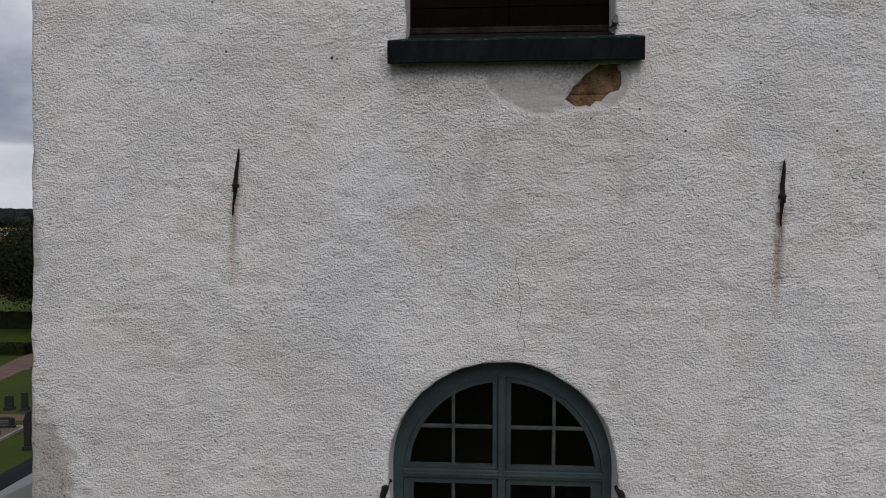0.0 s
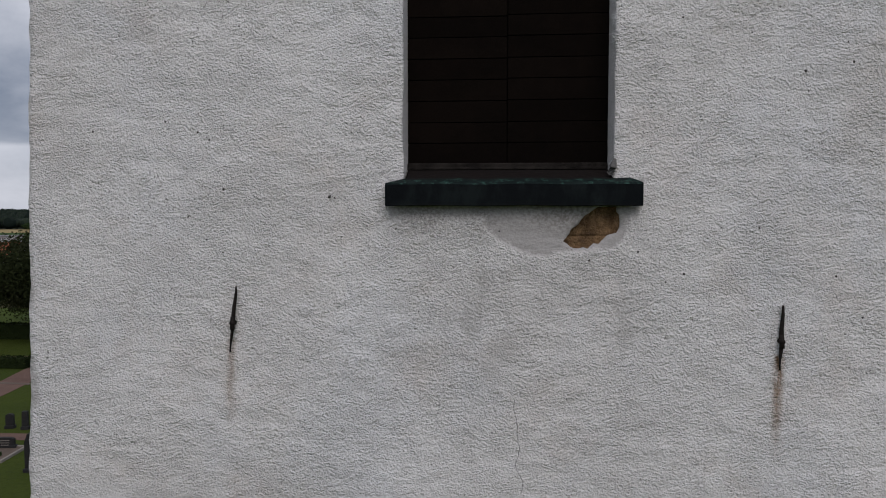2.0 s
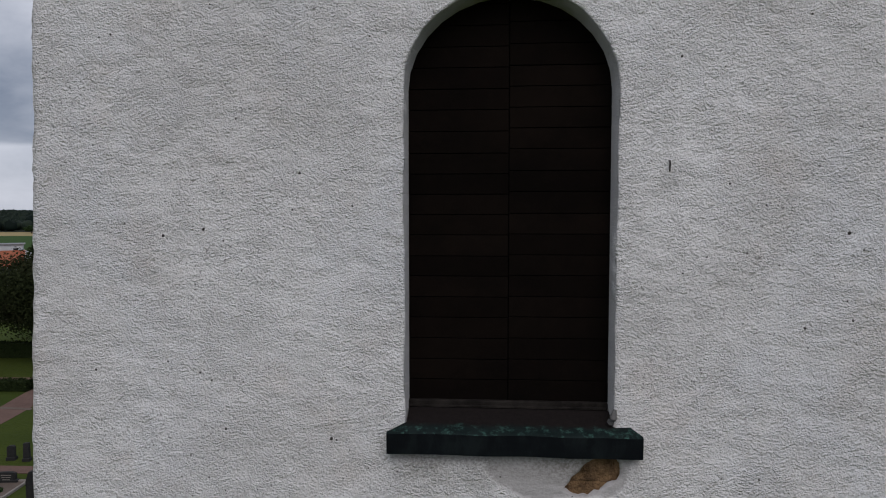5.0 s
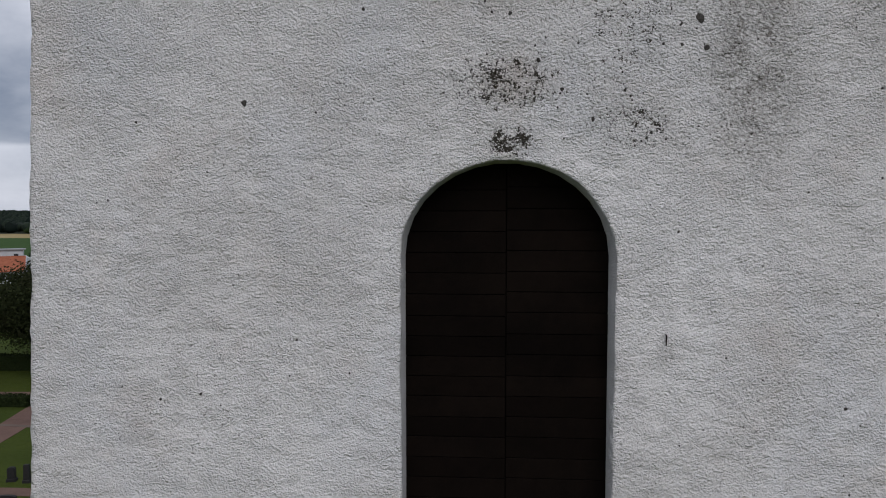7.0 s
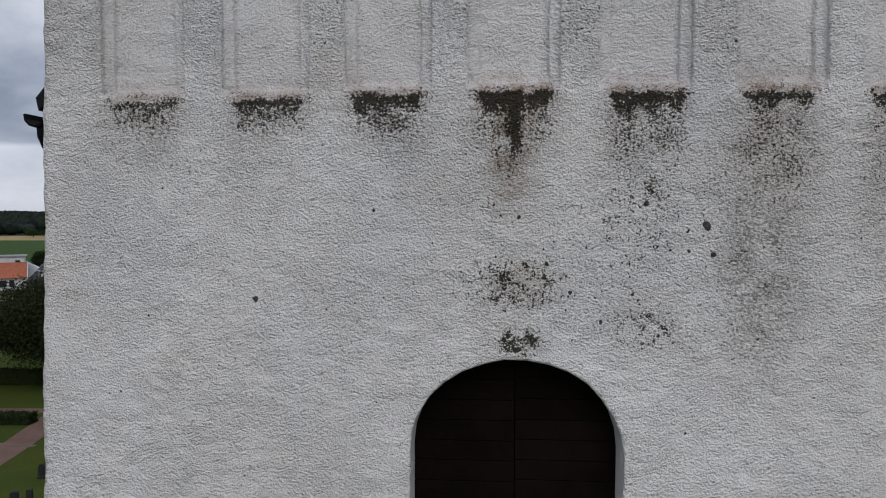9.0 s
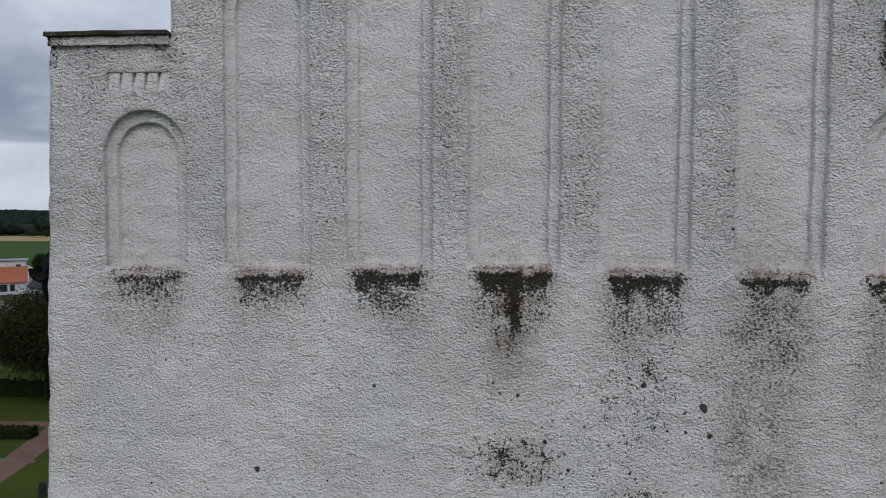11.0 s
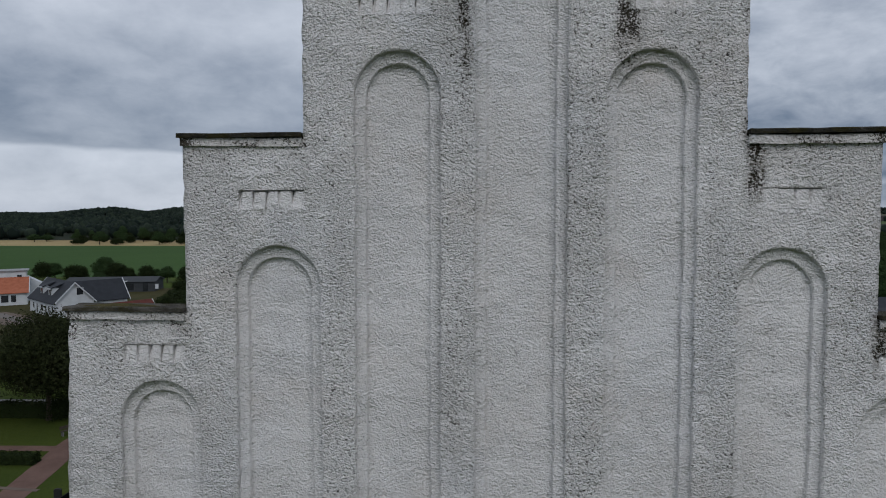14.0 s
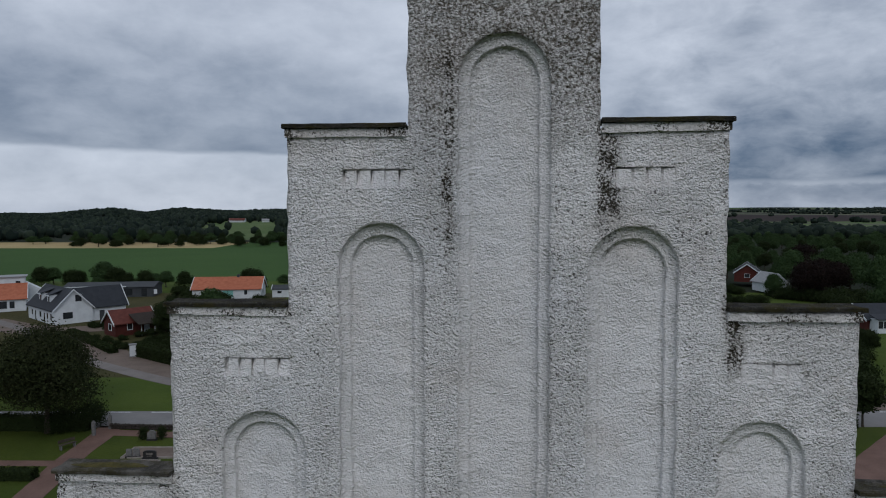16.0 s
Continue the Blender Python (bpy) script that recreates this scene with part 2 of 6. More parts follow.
M["tarmetal"] = plain("black_painted_sheet_metal", (0.009, 0.011, 0.014), (0.017, 0.020, 0.024), 4, 0.75, 0.002, 30, spec=0.06)


def make_copper():
    m = Mat("patinated_copper_sheet", 0.7, 0.0, 0.06)
    a = m.noise(7, 6, 0.65, m.at((1, 1, 0.5)))
    c = m.mix(m.ramp(a, 0.42, 0.68), (0.005, 0.0065, 0.008), (0.011, 0.015, 0.016))
    g = m.ramp(m.noise(16, 6, 0.75), 0.50, 0.68)
    up = m.nt.nodes.new("ShaderNodeSeparateXYZ")
    m.put(up.inputs[0], m.geo.outputs["Normal"])
    g = m.op("MULTIPLY", g, m.ramp(up.outputs[2], 0.0, 0.4, 0.15, 1.0))
    # rain-washed front lip turns green, the sheltered back stays brown
    at = m.nt.nodes.new("ShaderNodeSeparateXYZ")
    m.put(at.inputs[0], m.tc.outputs["Object"])
    lip = m.ramp(m.op("ADD", at.outputs[1], m.op("MULTIPLY", m.op("SUBTRACT", a, 0.5), 0.10)), -0.05, 0.03, 1.0, 0.0)
    brown = m.mix(m.noise(30, 4, 0.7), (0.007, 0.006, 0.006), (0.021, 0.017, 0.016))
    c = m.mix(m.op("MULTIPLY", m.op("SUBTRACT", 1.0, lip), m.ramp(up.outputs[2], 0.3, 0.7)), c, brown)
    g = m.op("MULTIPLY", m.op("ADD", m.op("MULTIPLY", g, 0.95), 0.08), m.op("MULTIPLY", lip, m.ramp(up.outputs[2], 0.0, 0.4, 0.05, 1.0)))
    m.color(m.mix(g, c, (0.050, 0.115, 0.095)))
    m.bump(m.noise(24, 4), 0.004)
    return m.m


M["copper"] = make_copper()


def make_coping(name="mossy_tarred_coping", dark=(0.012, 0.012, 0.010), pale=(0.050, 0.047, 0.040)):
    m = Mat(name, 0.9, 0, 0.12)
    c = m.mix(m.ramp(m.noise(6, 6, 0.7), 0.35, 0.65), dark, pale)
    moss = m.ramp(m.noise(5, 6, 0.75, m.at((1, 1, 2), shift=(3, 1, 0))), 0.44, 0.60)
    c = m.mix(m.op("MULTIPLY", moss, 0.8), c, m.mix(m.noise(14), (0.022, 0.022, 0.007), (0.062, 0.052, 0.016)))
    c = m.mix(m.op("MULTIPLY", m.ramp(m.noise(38, 4, 0.7), 0.58, 0.68), 0.5), c, (0.16, 0.155, 0.14))
    m.color(c)
    m.bump(m.noise(40, 5, 0.7), 0.030)
    return m.m


M["coping"] = make_coping()
M["greycoping"] = make_coping("weathered_grey_coping", (0.040, 0.038, 0.033), (0.130, 0.122, 0.108))
M["iron"] = plain("rusted_wrought_iron", (0.006, 0.005, 0.0045), (0.020, 0.013, 0.010), 20, 0.8, 0.003, 80)
M["brick"] = plain("crumbled_yellow_brown_brick", (0.070, 0.040, 0.020), (0.30, 0.185, 0.095), 11, 0.95, 0.03, 50)
M["lichen"] = plain("dark_lichen", (0.030, 0.027, 0.024), (0.10, 0.092, 0.085), 60, 0.95, 0.004, 150)


def make_glass():
    m = Mat("old_window_glass", 0.03, 0, 0.5)
    m.color((0.9, 0.95, 0.95))
    m.b.inputs["Transmission Weight"].default_value = 1.0
    m.b.inputs["IOR"].default_value = 1.22
    m.bump(m.noise(4, 2), 0.002)
    return m.m


M["glass"] = make_glass()


def make_grass(name, a, b, c, big=0.06, fine=5.0):
    m = Mat(name, 0.95, 0, 0.1)
    n1 = m.noise(big, 5, 0.6)
    n2 = m.noise(fine, 5, 0.7)
    col = m.mix(m.ramp(n1, 0.35, 0.65), a, b)
    col = m.mix(m.ramp(n2, 0.45, 0.75), col, c)
    m.color(col)
    m.bump(n2, 0.06)
    return m.m


M["lawn"] = make_grass("mown_lawn", (0.044, 0.070, 0.010), (0.062, 0.090, 0.014), (0.034, 0.052, 0.009), 0.08, 4)
# darker lawn copy, with the trees' shade put into its colour
M["churchlawn"] = make_grass("tree_shade_churchyard_lawn", (0.036, 0.054, 0.008), (0.054, 0.072, 0.011), (0.027, 0.039, 0.007), 0.10, 4)
M["drylawn"] = make_grass("dry_garden_grass", (0.040, 0.040, 0.014), (0.060, 0.054, 0.022), (0.028, 0.030, 0.011), 0.10, 2)
M["crop"] = make_grass("green_crop_field", (0.032, 0.071, 0.015), (0.040, 0.083, 0.018), (0.027, 0.060, 0.013), 0.012, 0.7)
M["wheat"] = make_grass("ripe_grain_field", (0.29, 0.22, 0.105), (0.36, 0.29, 0.15), (0.25, 0.19, 0.09), 0.01, 0.6)
M["meadow"] = make_grass("rough_meadow", (0.065, 0.105, 0.036), (0.095, 0.125, 0.050), (0.045, 0.072, 0.026), 0.02, 0.8)
M["soil"] = make_grass("ploughed_soil", (0.022, 0.015, 0.014), (0.030, 0.021, 0.019), (0.018, 0.013, 0.012), 0.01, 0.5)
M["forestfloor"] = make_grass("wooded_ground", (0.012, 0.018, 0.010), (0.02, 0.025, 0.013), (0.010, 0.014, 0.008), 0.02, 0.6)
M["farfield"] = make_grass("distant_fields", (0.10, 0.10, 0.065), (0.05, 0.065, 0.04), (0.13, 0.12, 0.085), 0.0025, 0.02)
M["asphalt"] = plain("grey_asphalt", (0.14, 0.138, 0.138), (0.185, 0.182, 0.18), 0.3, 0.9, 0.01, 20)
M["lane"] = plain("worn_pale_lane_asphalt", (0.13, 0.118, 0.110), (0.175, 0.160, 0.150), 0.4, 0.95, 0.01, 20)
M["moss"] = plain("yellow_green_moss", (0.030, 0.028, 0.007), (0.085, 0.072, 0.018), 12, 0.95, 0.02, 60)
M["oldroof"] = plain("dark_brown_old_roof", (0.018, 0.013, 0.010), (0.032, 0.024, 0.019), 2, 0.9)
M["gravel"] = plain("reddish_gravel", (0.105, 0.062, 0.049), (0.15, 0.092, 0.073), 0.5, 0.95, 0.02, 25)
M["drivegravel"] = plain("brown_grey_gravel", (0.10, 0.075, 0.060), (0.15, 0.118, 0.098), 0.3, 0.95, 0.02, 25)
M["paleborder"] = plain("pale_kerb_stone", (0.19, 0.17, 0.15), (0.27, 0.245, 0.22), 2, 0.9, 0.01, 30)
M["whitepaint"] = plain("white_painted_boards", (0.46, 0.49, 0.51), (0.56, 0.59, 0.61), 0.8, 0.7)
M["roadline"] = plain("white_road_paint", (0.6, 0.6, 0.6), (0.75, 0.75, 0.75), 2, 0.8)
M["redpaint"] = plain("falu_red_boards", (0.050, 0.011, 0.008), (0.072, 0.017, 0.012), 1.5, 0.9)
M["greypaint"] = plain("dark_grey_boards", (0.035, 0.04, 0.045), (0.05, 0.055, 0.06), 1.0, 0.85)
M["orangetile"] = plain("orange_roof_tiles", (0.27, 0.085, 0.044), (0.36, 0.125, 0.068), 1.2, 0.85)
M["redtile"] = plain("dull_red_roof_tiles", (0.075, 0.022, 0.017), (0.115, 0.034, 0.025), 1.2, 0.85)
M["blacktile"] = plain("charcoal_roof_tiles", (0.014, 0.017, 0.022), (0.022, 0.026, 0.033), 1.0, 0.7)
M["greymetal"] = plain("light_grey_sheet_metal", (0.19, 0.195, 0.20), (0.25, 0.255, 0.26), 1.5, 0.55, 0.003, 8)
M["pane"] = plain("dark_house_pane", (0.012, 0.015, 0.018), (0.03, 0.034, 0.038), 0.6, 0.15, spec=0.5)
M["teal"] = plain("turquoise_painted_boards", (0.16, 0.36, 0.33), (0.2, 0.42, 0.38), 1.0, 0.8)
M["granite"] = plain("dark_grave_granite", (0.012, 0.012, 0.013), (0.028, 0.027, 0.026), 6, 0.7, 0.004, 60, each=0.4)
M["graniterough"] = plain("grey_rough_granite", (0.09, 0.09, 0.088), (0.17, 0.165, 0.16), 5, 0.9, 0.01, 40)
M["stonewall"] = plain("dark_field_stone", (0.018, 0.015, 0.012), (0.050, 0.042, 0.036), 3, 0.95, 0.02, 15)
M["bark"] = plain("brown_bark", (0.030, 0.024, 0.018), (0.06, 0.048, 0.036), 5, 0.95, 0.03, 20)


def make_leaf(name, a, b, c):
    m = Mat(name, 0.85, 0, 0.06)
    col = m.mix(m.island(), a, b)
    col = m.mix(m.ramp(m.noise(0.35, 3), 0.5, 0.7), col, c)
    m.color(col)
    return m.m


M["leafdark"] = make_leaf("dark_green_foliage", (0.010, 0.017, 0.006), (0.025, 0.036, 0.012), (0.016, 0.022, 0.008))
M["leafmid"] = make_leaf("green_foliage", (0.018, 0.038, 0.014), (0.046, 0.074, 0.027), (0.028, 0.052, 0.020))
M["leafbrown"] = make_leaf("dusky_brown_green_foliage", (0.012, 0.017, 0.007), (0.032, 0.040, 0.015), (0.022, 0.024, 0.011))
M["leafcopper"] = make_leaf("copper_red_foliage", (0.008, 0.006, 0.006), (0.019, 0.012, 0.010), (0.012, 0.009, 0.008))
# bluish cast of distance haze put into the far leaf colour
M["leaffar"] = make_leaf("haze_tinted_far_foliage", (0.007, 0.0125, 0.0105), (0.026, 0.037, 0.025), (0.011, 0.019, 0.016))

# ---- small building helpers ----


def link_mesh(name, bm, mat, parent=None, label="", smooth=False):
    me = bpy.data.meshes.new(name)
    bm.normal_update()
    bm.to_mesh(me)
    bm.free()
    for mt in (mat if isinstance(mat, (list, tuple)) else [mat]):
        me.materials.append(mt)
    if smooth:
        me.polygons.foreach_set("use_smooth", [True] * len(me.polygons))
    ob = new(name, me)
    if parent:
        ob.parent = parent
    if label:
        ob["label"] = label
    return ob


def part(name, bm, mat, parent, label="", smooth=False):
    return link_mesh(name, bm, mat, parent, label, smooth)


def empty(name, m=None):
    e = new(name)
    e.empty_display_size = 0.2
    if m is not None:
        e.matrix_basis = m
    return e


def box(bm, x0, x1, y0, y1, z0, z1, bev=0.0):
    r = bmesh.ops.create_cube(bm, size=1)
    for v in r["verts"]:
        v.co = ((x0 + x1) / 2 + v.co.x * (x1 - x0), (y0 + y1) / 2 + v.co.y * (y1 - y0), (z0 + z1) / 2 + v.co.z * (z1 - z0))
    if bev:
        es = {e for v in r["verts"] for e in v.link_edges}
        bmesh.ops.bevel(bm, geom=list(es), offset=bev, segments=1, affect="EDGES")
    return bm


def boxed(*a, bev=0.0):
    return box(bmesh.new(), *a, bev=bev)


def prism(pts, y0, y1):
    """A solid with outline pts (x, z), from y0 to y1."""
    bm = bmesh.new()
    a = [bm.verts.new((x, y0, z)) for x, z in pts]
    b = [bm.verts.new((x, y1, z)) for x, z in pts]
    bm.faces.new(a)
    bm.faces.new(b[::-1])
    for i in range(len(a)):
        j = (i + 1) % len(a)
        bm.faces.new((a[j], a[i], b[i], b[j]))
    bmesh.ops.recalc_face_normals(bm, faces=bm.faces)
    return bm


def tube(bm, pts, radii, seg=8):
    """A tapering tube through pts."""
    rings = []
    for i, p in enumerate(pts):
        p = Vector(p)
        d = (Vector(pts[min(i + 1, len(pts) - 1)]) - Vector(pts[max(i - 1, 0)])).normalized()
        u = d.orthogonal().normalized()
        w = d.cross(u)
        rings.append([bm.verts.new(p + radii[i] * (u * math.cos(2 * math.pi * k / seg) + w * math.sin(2 * math.pi * k / seg))) for k in range(seg)])
    for a, b in zip(rings, rings[1:]):
        for k in range(seg):
            bm.faces.new((a[k], a[(k + 1) % seg], b[(k + 1) % seg], b[k]))
    bm.faces.new(rings[0][::-1])
    bm.faces.new(rings[-1])
    return bm

# ---- the tower's front wall ----
from mathutils.geometry import delaunay_2d_cdt

EDGE = 3.43                       # half width at the foot of the gable
STEP_Z = [19.50, 20.80, 22.11, 23.55]   # underside of the copings, from the lowest step to the top
STEP_X = [3.42, 2.50, 1.58, 0.685]


def half_width(z):
    return EDGE + max(0.0, 19.4 - z) * 0.0355


def arch(x0, x1, zb, apex, grow=0.0, flatten=1.0, n=36):
    """Outline of a round-headed opening, anticlockwise from its lower left corner; grow moves it outwards."""
    x0, x1, zb, apex = x0 - grow, x1 + grow, zb - grow, apex + grow
    c, r = (x0 + x1) / 2, (x1 - x0) / 2
    rise = r * flatten
    zs = apex - rise
    foot = 14
    rise_n = max(16, int((round(apex - zb - 0.5, 0)) * 12))
    pts = [(x0 + (x1 - x0) * k / foot, zb) for k in range(foot)]
    pts += [(x1, zb + (zs - zb) * k / rise_n) for k in range(rise_n)]
    pts += [(c + r * math.cos(math.pi * k / n), zs + rise * math.sin(math.pi * k / n)) for k in range(n + 1)]
    pts += [(x0, zs - (zs - zb) * k / rise_n) for k in range(1, rise_n)]
    return pts


# blind niches: outer left, outer right, foot, apex
NICHES = [(-3.035, -2.405, 17.79, 18.975), (-2.115, -1.47, 17.79, 20.015), (-1.205, -0.575, 17.815, 21.43),
          (-0.318, 0.340, 17.825, 22.79), (0.615, 1.250, 17.815, 21.41), (1.550, 2.165, 17.80, 20.013),
          (2.405, 3.035, 17.79, 18.975)]
BELL = (-0.738, 0.812, 12.60, 15.865)      # the boarded bell opening
LUNETTE = (-0.878, 0.872, 7.95, 10.214)    # the blue window
# saw-tooth friezes: left, right, top, teeth
FRIEZES = [(-3.0, -2.525, 19.258, 5), (-2.08, -1.58, 20.428, 5), (-1.17, -0.655, 21.83, 5),
           (0.80, 1.215, 21.835, 4), (1.70, 2.12, 20.438, 4), (2.525, 3.0, 19.258, 5), (-0.25, 0.25, 23.20, 5)]
TOOTH_H = 0.14
rng = random.Random(4)


def ragged(pts, amount, seed):
    out = []
    for i, (x, z) in enumerate(pts):
        v = noise.noise_vector(Vector((x * 2.3, seed, z * 2.3))) + 0.55 * noise.noise_vector(Vector((x * 9, seed, z * 9)))
        out.append((x + v.x * amount, z + v.z * amount))
    return out


def wall_swell(x, z):
    """How far the plaster stands in or out at this place."""
    return (noise.noise(Vector((x * 0.9, 4.0, z * 0.9))) * 0.012 + noise.noise(Vector((x * 4.5, 8.0, z * 4.5))) * 0.006
            + noise.noise(Vector((x * 13, 1.0, z * 13))) * 0.004 + noise.noise(Vector((x * 24, 5.0, z * 24))) * 0.0035)


def build_front():
    lo = 0.0
    left, right = [], []
    z = lo
    while z < STEP_Z[0] - 0.06:
        j = noise.noise(Vector((0.3, 2.0, z * 1.7))) * 0.012 + noise.noise(Vector((9.3, 2.0, z * 9))) * 0.016
        left.append((-half_width(z) + j, z))
        j = noise.noise(Vector((5.3, 7.0, z * 1.7))) * 0.012 + noise.noise(Vector((3.3, 2.0, z * 9))) * 0.016
        right.append((half_width(z) + j, z))
        z += 0.5 if z < 8 else 0.07

    def side(sign):
        pts = []
        for i in range(4):
            x = STEP_X[i] * sign
            if i:
                z = STEP_Z[i - 1] + 0.03
                while z < STEP_Z[i] - 0.05:
                    pts.append((x + sign * (noise.noise(Vector((i * 3.1 + sign, 1.0, z * 8))) * 0.016), z))
                    z += 0.07
            pts.append((x, STEP_Z[i]))
            if i < 3:
                pts.append((STEP_X[i + 1] * sign, STEP_Z[i]))
        return pts

    outline = right + side(1) + side(-1)[::-1] + left[::-1]
    rings = []          # each: list of (loop, depth)
    for k, (a, b, zb, ap) in enumerate(NICHES):
        o = [ragged(arch(a, b, zb, ap, g), 0.010, k) for g in (0.012, 0.004, 0.0)]
        i = [ragged(arch(a + 0.078, b - 0.078, zb + 0.045, ap - 0.088, g), 0.010, k) for g in (0.012, 0.003, 0.0)]
        rings.append([(o[0], 0.0), (o[1], 0.004), (o[2], 0.016), (o[2], 0.042), (i[0], 0.044), (i[1], 0.047), (i[2], 0.055), (i[2], 0.080)])
    for k, (a, b, zb, ap) in enumerate((BELL, LUNETTE)):
        depth = (0.20, 0.15)[k]
        inset = (0.008, 0.012)[k]
        o = [ragged(arch(a, b, zb, ap, g, (0.90, 0.98)[k], (15, 36)[k]), (0.014, 0.021)[k], 20 + k) for g in (0.02, 0.006, 0.0)]
        back = arch(a, b, zb, ap, -inset, (0.90, 0.98)[k], (15, 36)[k])
        rings.append([(o[0], 0.0), (o[1], 0.006), (o[2], 0.022), (back, depth), (back, 0.9)])
    holes = [r[0][0] for r in rings]
    for a, b, zt, n in FRIEZES:
        holes.append([(a, zt - TOOTH_H), (b, zt - TOOTH_H), (b, zt), (a, zt)])
    spall = []
    for k in range(30):
        t = 2 * math.pi * k / 30
        r = 1 + 0.30 * noise.noise(Vector((math.cos(t) * 1.5, 3.0, math.sin(t) * 1.5))) + 0.22 * noise.noise(Vector((math.cos(t) * 5, 1.0, math.sin(t) * 5)))
        u, w = 0.215 * math.cos(t) * r, 0.118 * math.sin(t) * r
        spall.append((0.69 + u * 0.77 - w * 0.64, 12.315 + u * 0.64 + w * 0.77))
    spall = [(x, min(z, 12.455)) for x, z in spall]
    holes.append(spall)
    verts, edges, faces = [], [], []

    def add(loop):
        i = len(verts)
        verts.extend(Vector(p) for p in loop)
        faces.append(list(range(i, i + len(loop))))

    add(outline)
    for h in holes:
        add(h)
    # free points that let the surface swell
    boxes = [(min(p[0] for p in h) - 0.03, max(p[0] for p in h) + 0.03, min(p[1] for p in h) - 0.03, max(p[1] for p in h) + 0.03, h) for h in holes]

    def inside(x, z, h):
        c = False
        for (xa, za), (xb, zb) in zip(h, h[1:] + h[:1]):
            if (za > z) != (zb > z) and x < (xb - xa) * (z - za) / (zb - za) + xa:
                c = not c
        return c

    def near(x, z, h):
        return any(abs(x - a) + abs(z - b) < 0.035 for a, b in h)

    def limit(z):
        w = half_width(z) - 0.04
        for i in range(3):
            if z > STEP_Z[i] - 0.03:
                w = STEP_X[i + 1] - 0.04
        return w

    z = 0.4
    while z < STEP_Z[3] - 0.04:
        s = 0.029 if z > 8.8 else 0.4
        w = limit(z)
        x = -w + rng.random() * s * 0.5
        while x < w:
            px, pz = x + (rng.random() - 0.5) * s * 0.5, z + (rng.random() - 0.5) * s * 0.5
            if not any(b[0] < px < b[1] and b[2] < pz < b[3] and (inside(px, pz, b[4]) or near(px, pz, b[4])) for b in boxes):
                verts.append(Vector((px, pz)))
            x += s
        z += s
    vs, es, fs, ov, oe, of = delaunay_2d_cdt(verts, edges, faces, 1, 1e-5)
    keep = []
    for f, orig in zip(fs, of):
        if 0 in orig and len(orig) == 1:
            keep.append(f)
    if len(keep) < len(fs) * 0.5:      # some builds list every face under the outline only
        keep = [f for f in fs if not any(inside(sum(vs[i][0] for i in f) / len(f), sum(vs[i][1] for i in f) / len(f), h) for h in holes)]
    bm = bmesh.new()

    def swell(x, z, d):
        if d > 0.2:
            return d
        return d + wall_swell(x, z)

    cache = {}

    def vert(x, z, d):
        key = (round(x, 4), round(z, 4), round(d, 4))
        if key not in cache:
            cache[key] = bm.verts.new((x, swell(x, z, d), z))
        return cache[key]

    def face(vl):
        out = []
        for v in vl:
            if v not in out:
                out.append(v)
        if len(out) > 2:
            try:
                bm.faces.new(out)
            except ValueError:
                pass

    for f in keep:
        face([vert(vs[i][0], vs[i][1], 0.0) for i in f])
    for r in rings:
        for (la, da), (lb, db) in zip(r, r[1:]):
            for k in range(len(la)):
                j = (k + 1) % len(la)
                face([vert(*la[k], da), vert(*la[j], da), vert(*lb[j], db), vert(*lb[k], db)])
        if r[-1][1] < 0.2:            # the back of a niche
            lp, d = r[-1]
            pts = [Vector(p) for p in lp]
            bx0, bx1 = min(p[0] for p in lp), max(p[0] for p in lp)
            bz0, bz1 = min(p[1] for p in lp), max(p[1] for p in lp)
            ff = [list(range(len(pts)))]
            z = bz0 + 0.05
            while z < bz1 - 0.04:
                x = bx0 + 0.05
                while x < bx1 - 0.03:
                    if inside(x, z, lp) and not near(x, z, lp):
                        pts.append(Vector((x, z)))
                    x += 0.055
                z += 0.055
            v2, _, f2, _, _, o2 = delaunay_2d_cdt(pts, [], ff, 1, 1e-5)
            for f in f2:
                face([vert(v2[i][0], v2[i][1], d) for i in f])
    for a, b, zt, n in FRIEZES:       # pocket behind the teeth
        lp = [(a, zt - TOOTH_H), (b, zt - TOOTH_H), (b, zt), (a, zt)]
        for k in range(4):
            j = (k + 1) % 4
            face([vert(*lp[k], 0.0), vert(*lp[j], 0.0), vert(*lp[j], 0.07), vert(*lp[k], 0.07)])
        face([vert(*p, 0.07) for p in lp])
    # the outer edge turns back into the thickness of the wall
    for k in range(len(outline)):
        j = (k + 1) % len(outline)
        zz = max(outline[k][1], outline[j][1])
        face([vert(*outline[j], 0.0), vert(*outline[k], 0.0), vert(*outline[k], 0.10), vert(*outline[j], 0.10)])
        face([vert(*outline[j], 0.10), vert(*outline[k], 0.10), vert(*outline[k], 0.18), vert(*outline[j], 0.18)])
    for k in range(len(spall)):
        j = (k + 1) % len(spall)
        face([vert(*spall[k], 0.0), vert(*spall[j], 0.0), vert(*spall[j], 0.035), vert(*spall[k], 0.035)])
    bmesh.ops.recalc_face_normals(bm, faces=bm.faces)
    # dirt: black growth, rust and smooth repairs; also lip shadow lines and recess plaster
    lay = bm.verts.layers.float_color.new("dirt")
    lay_worn = bm.verts.layers.float_color.new("worn")

    def soft(v, a, b):
        t = min(1.0, max(0.0, (v - a) / (b - a)))
        return t * t * (3 - 2 * t)

    # under each niche: depth of the black band, length of its ragged legs, length of the wash, brown share
    runs = [(0.060, 0.16, 0.55, 0.10), (0.060, 0.20, 0.62, 0.08), (0.085, 0.24, 0.75, 0.04), (0.100, 0.22, 0.95, 0.22),
            (0.085, 0.24, 1.15, 0.10), (0.060, 0.24, 1.60, 0.16), (0.060, 0.24, 1.50, 0.14)]
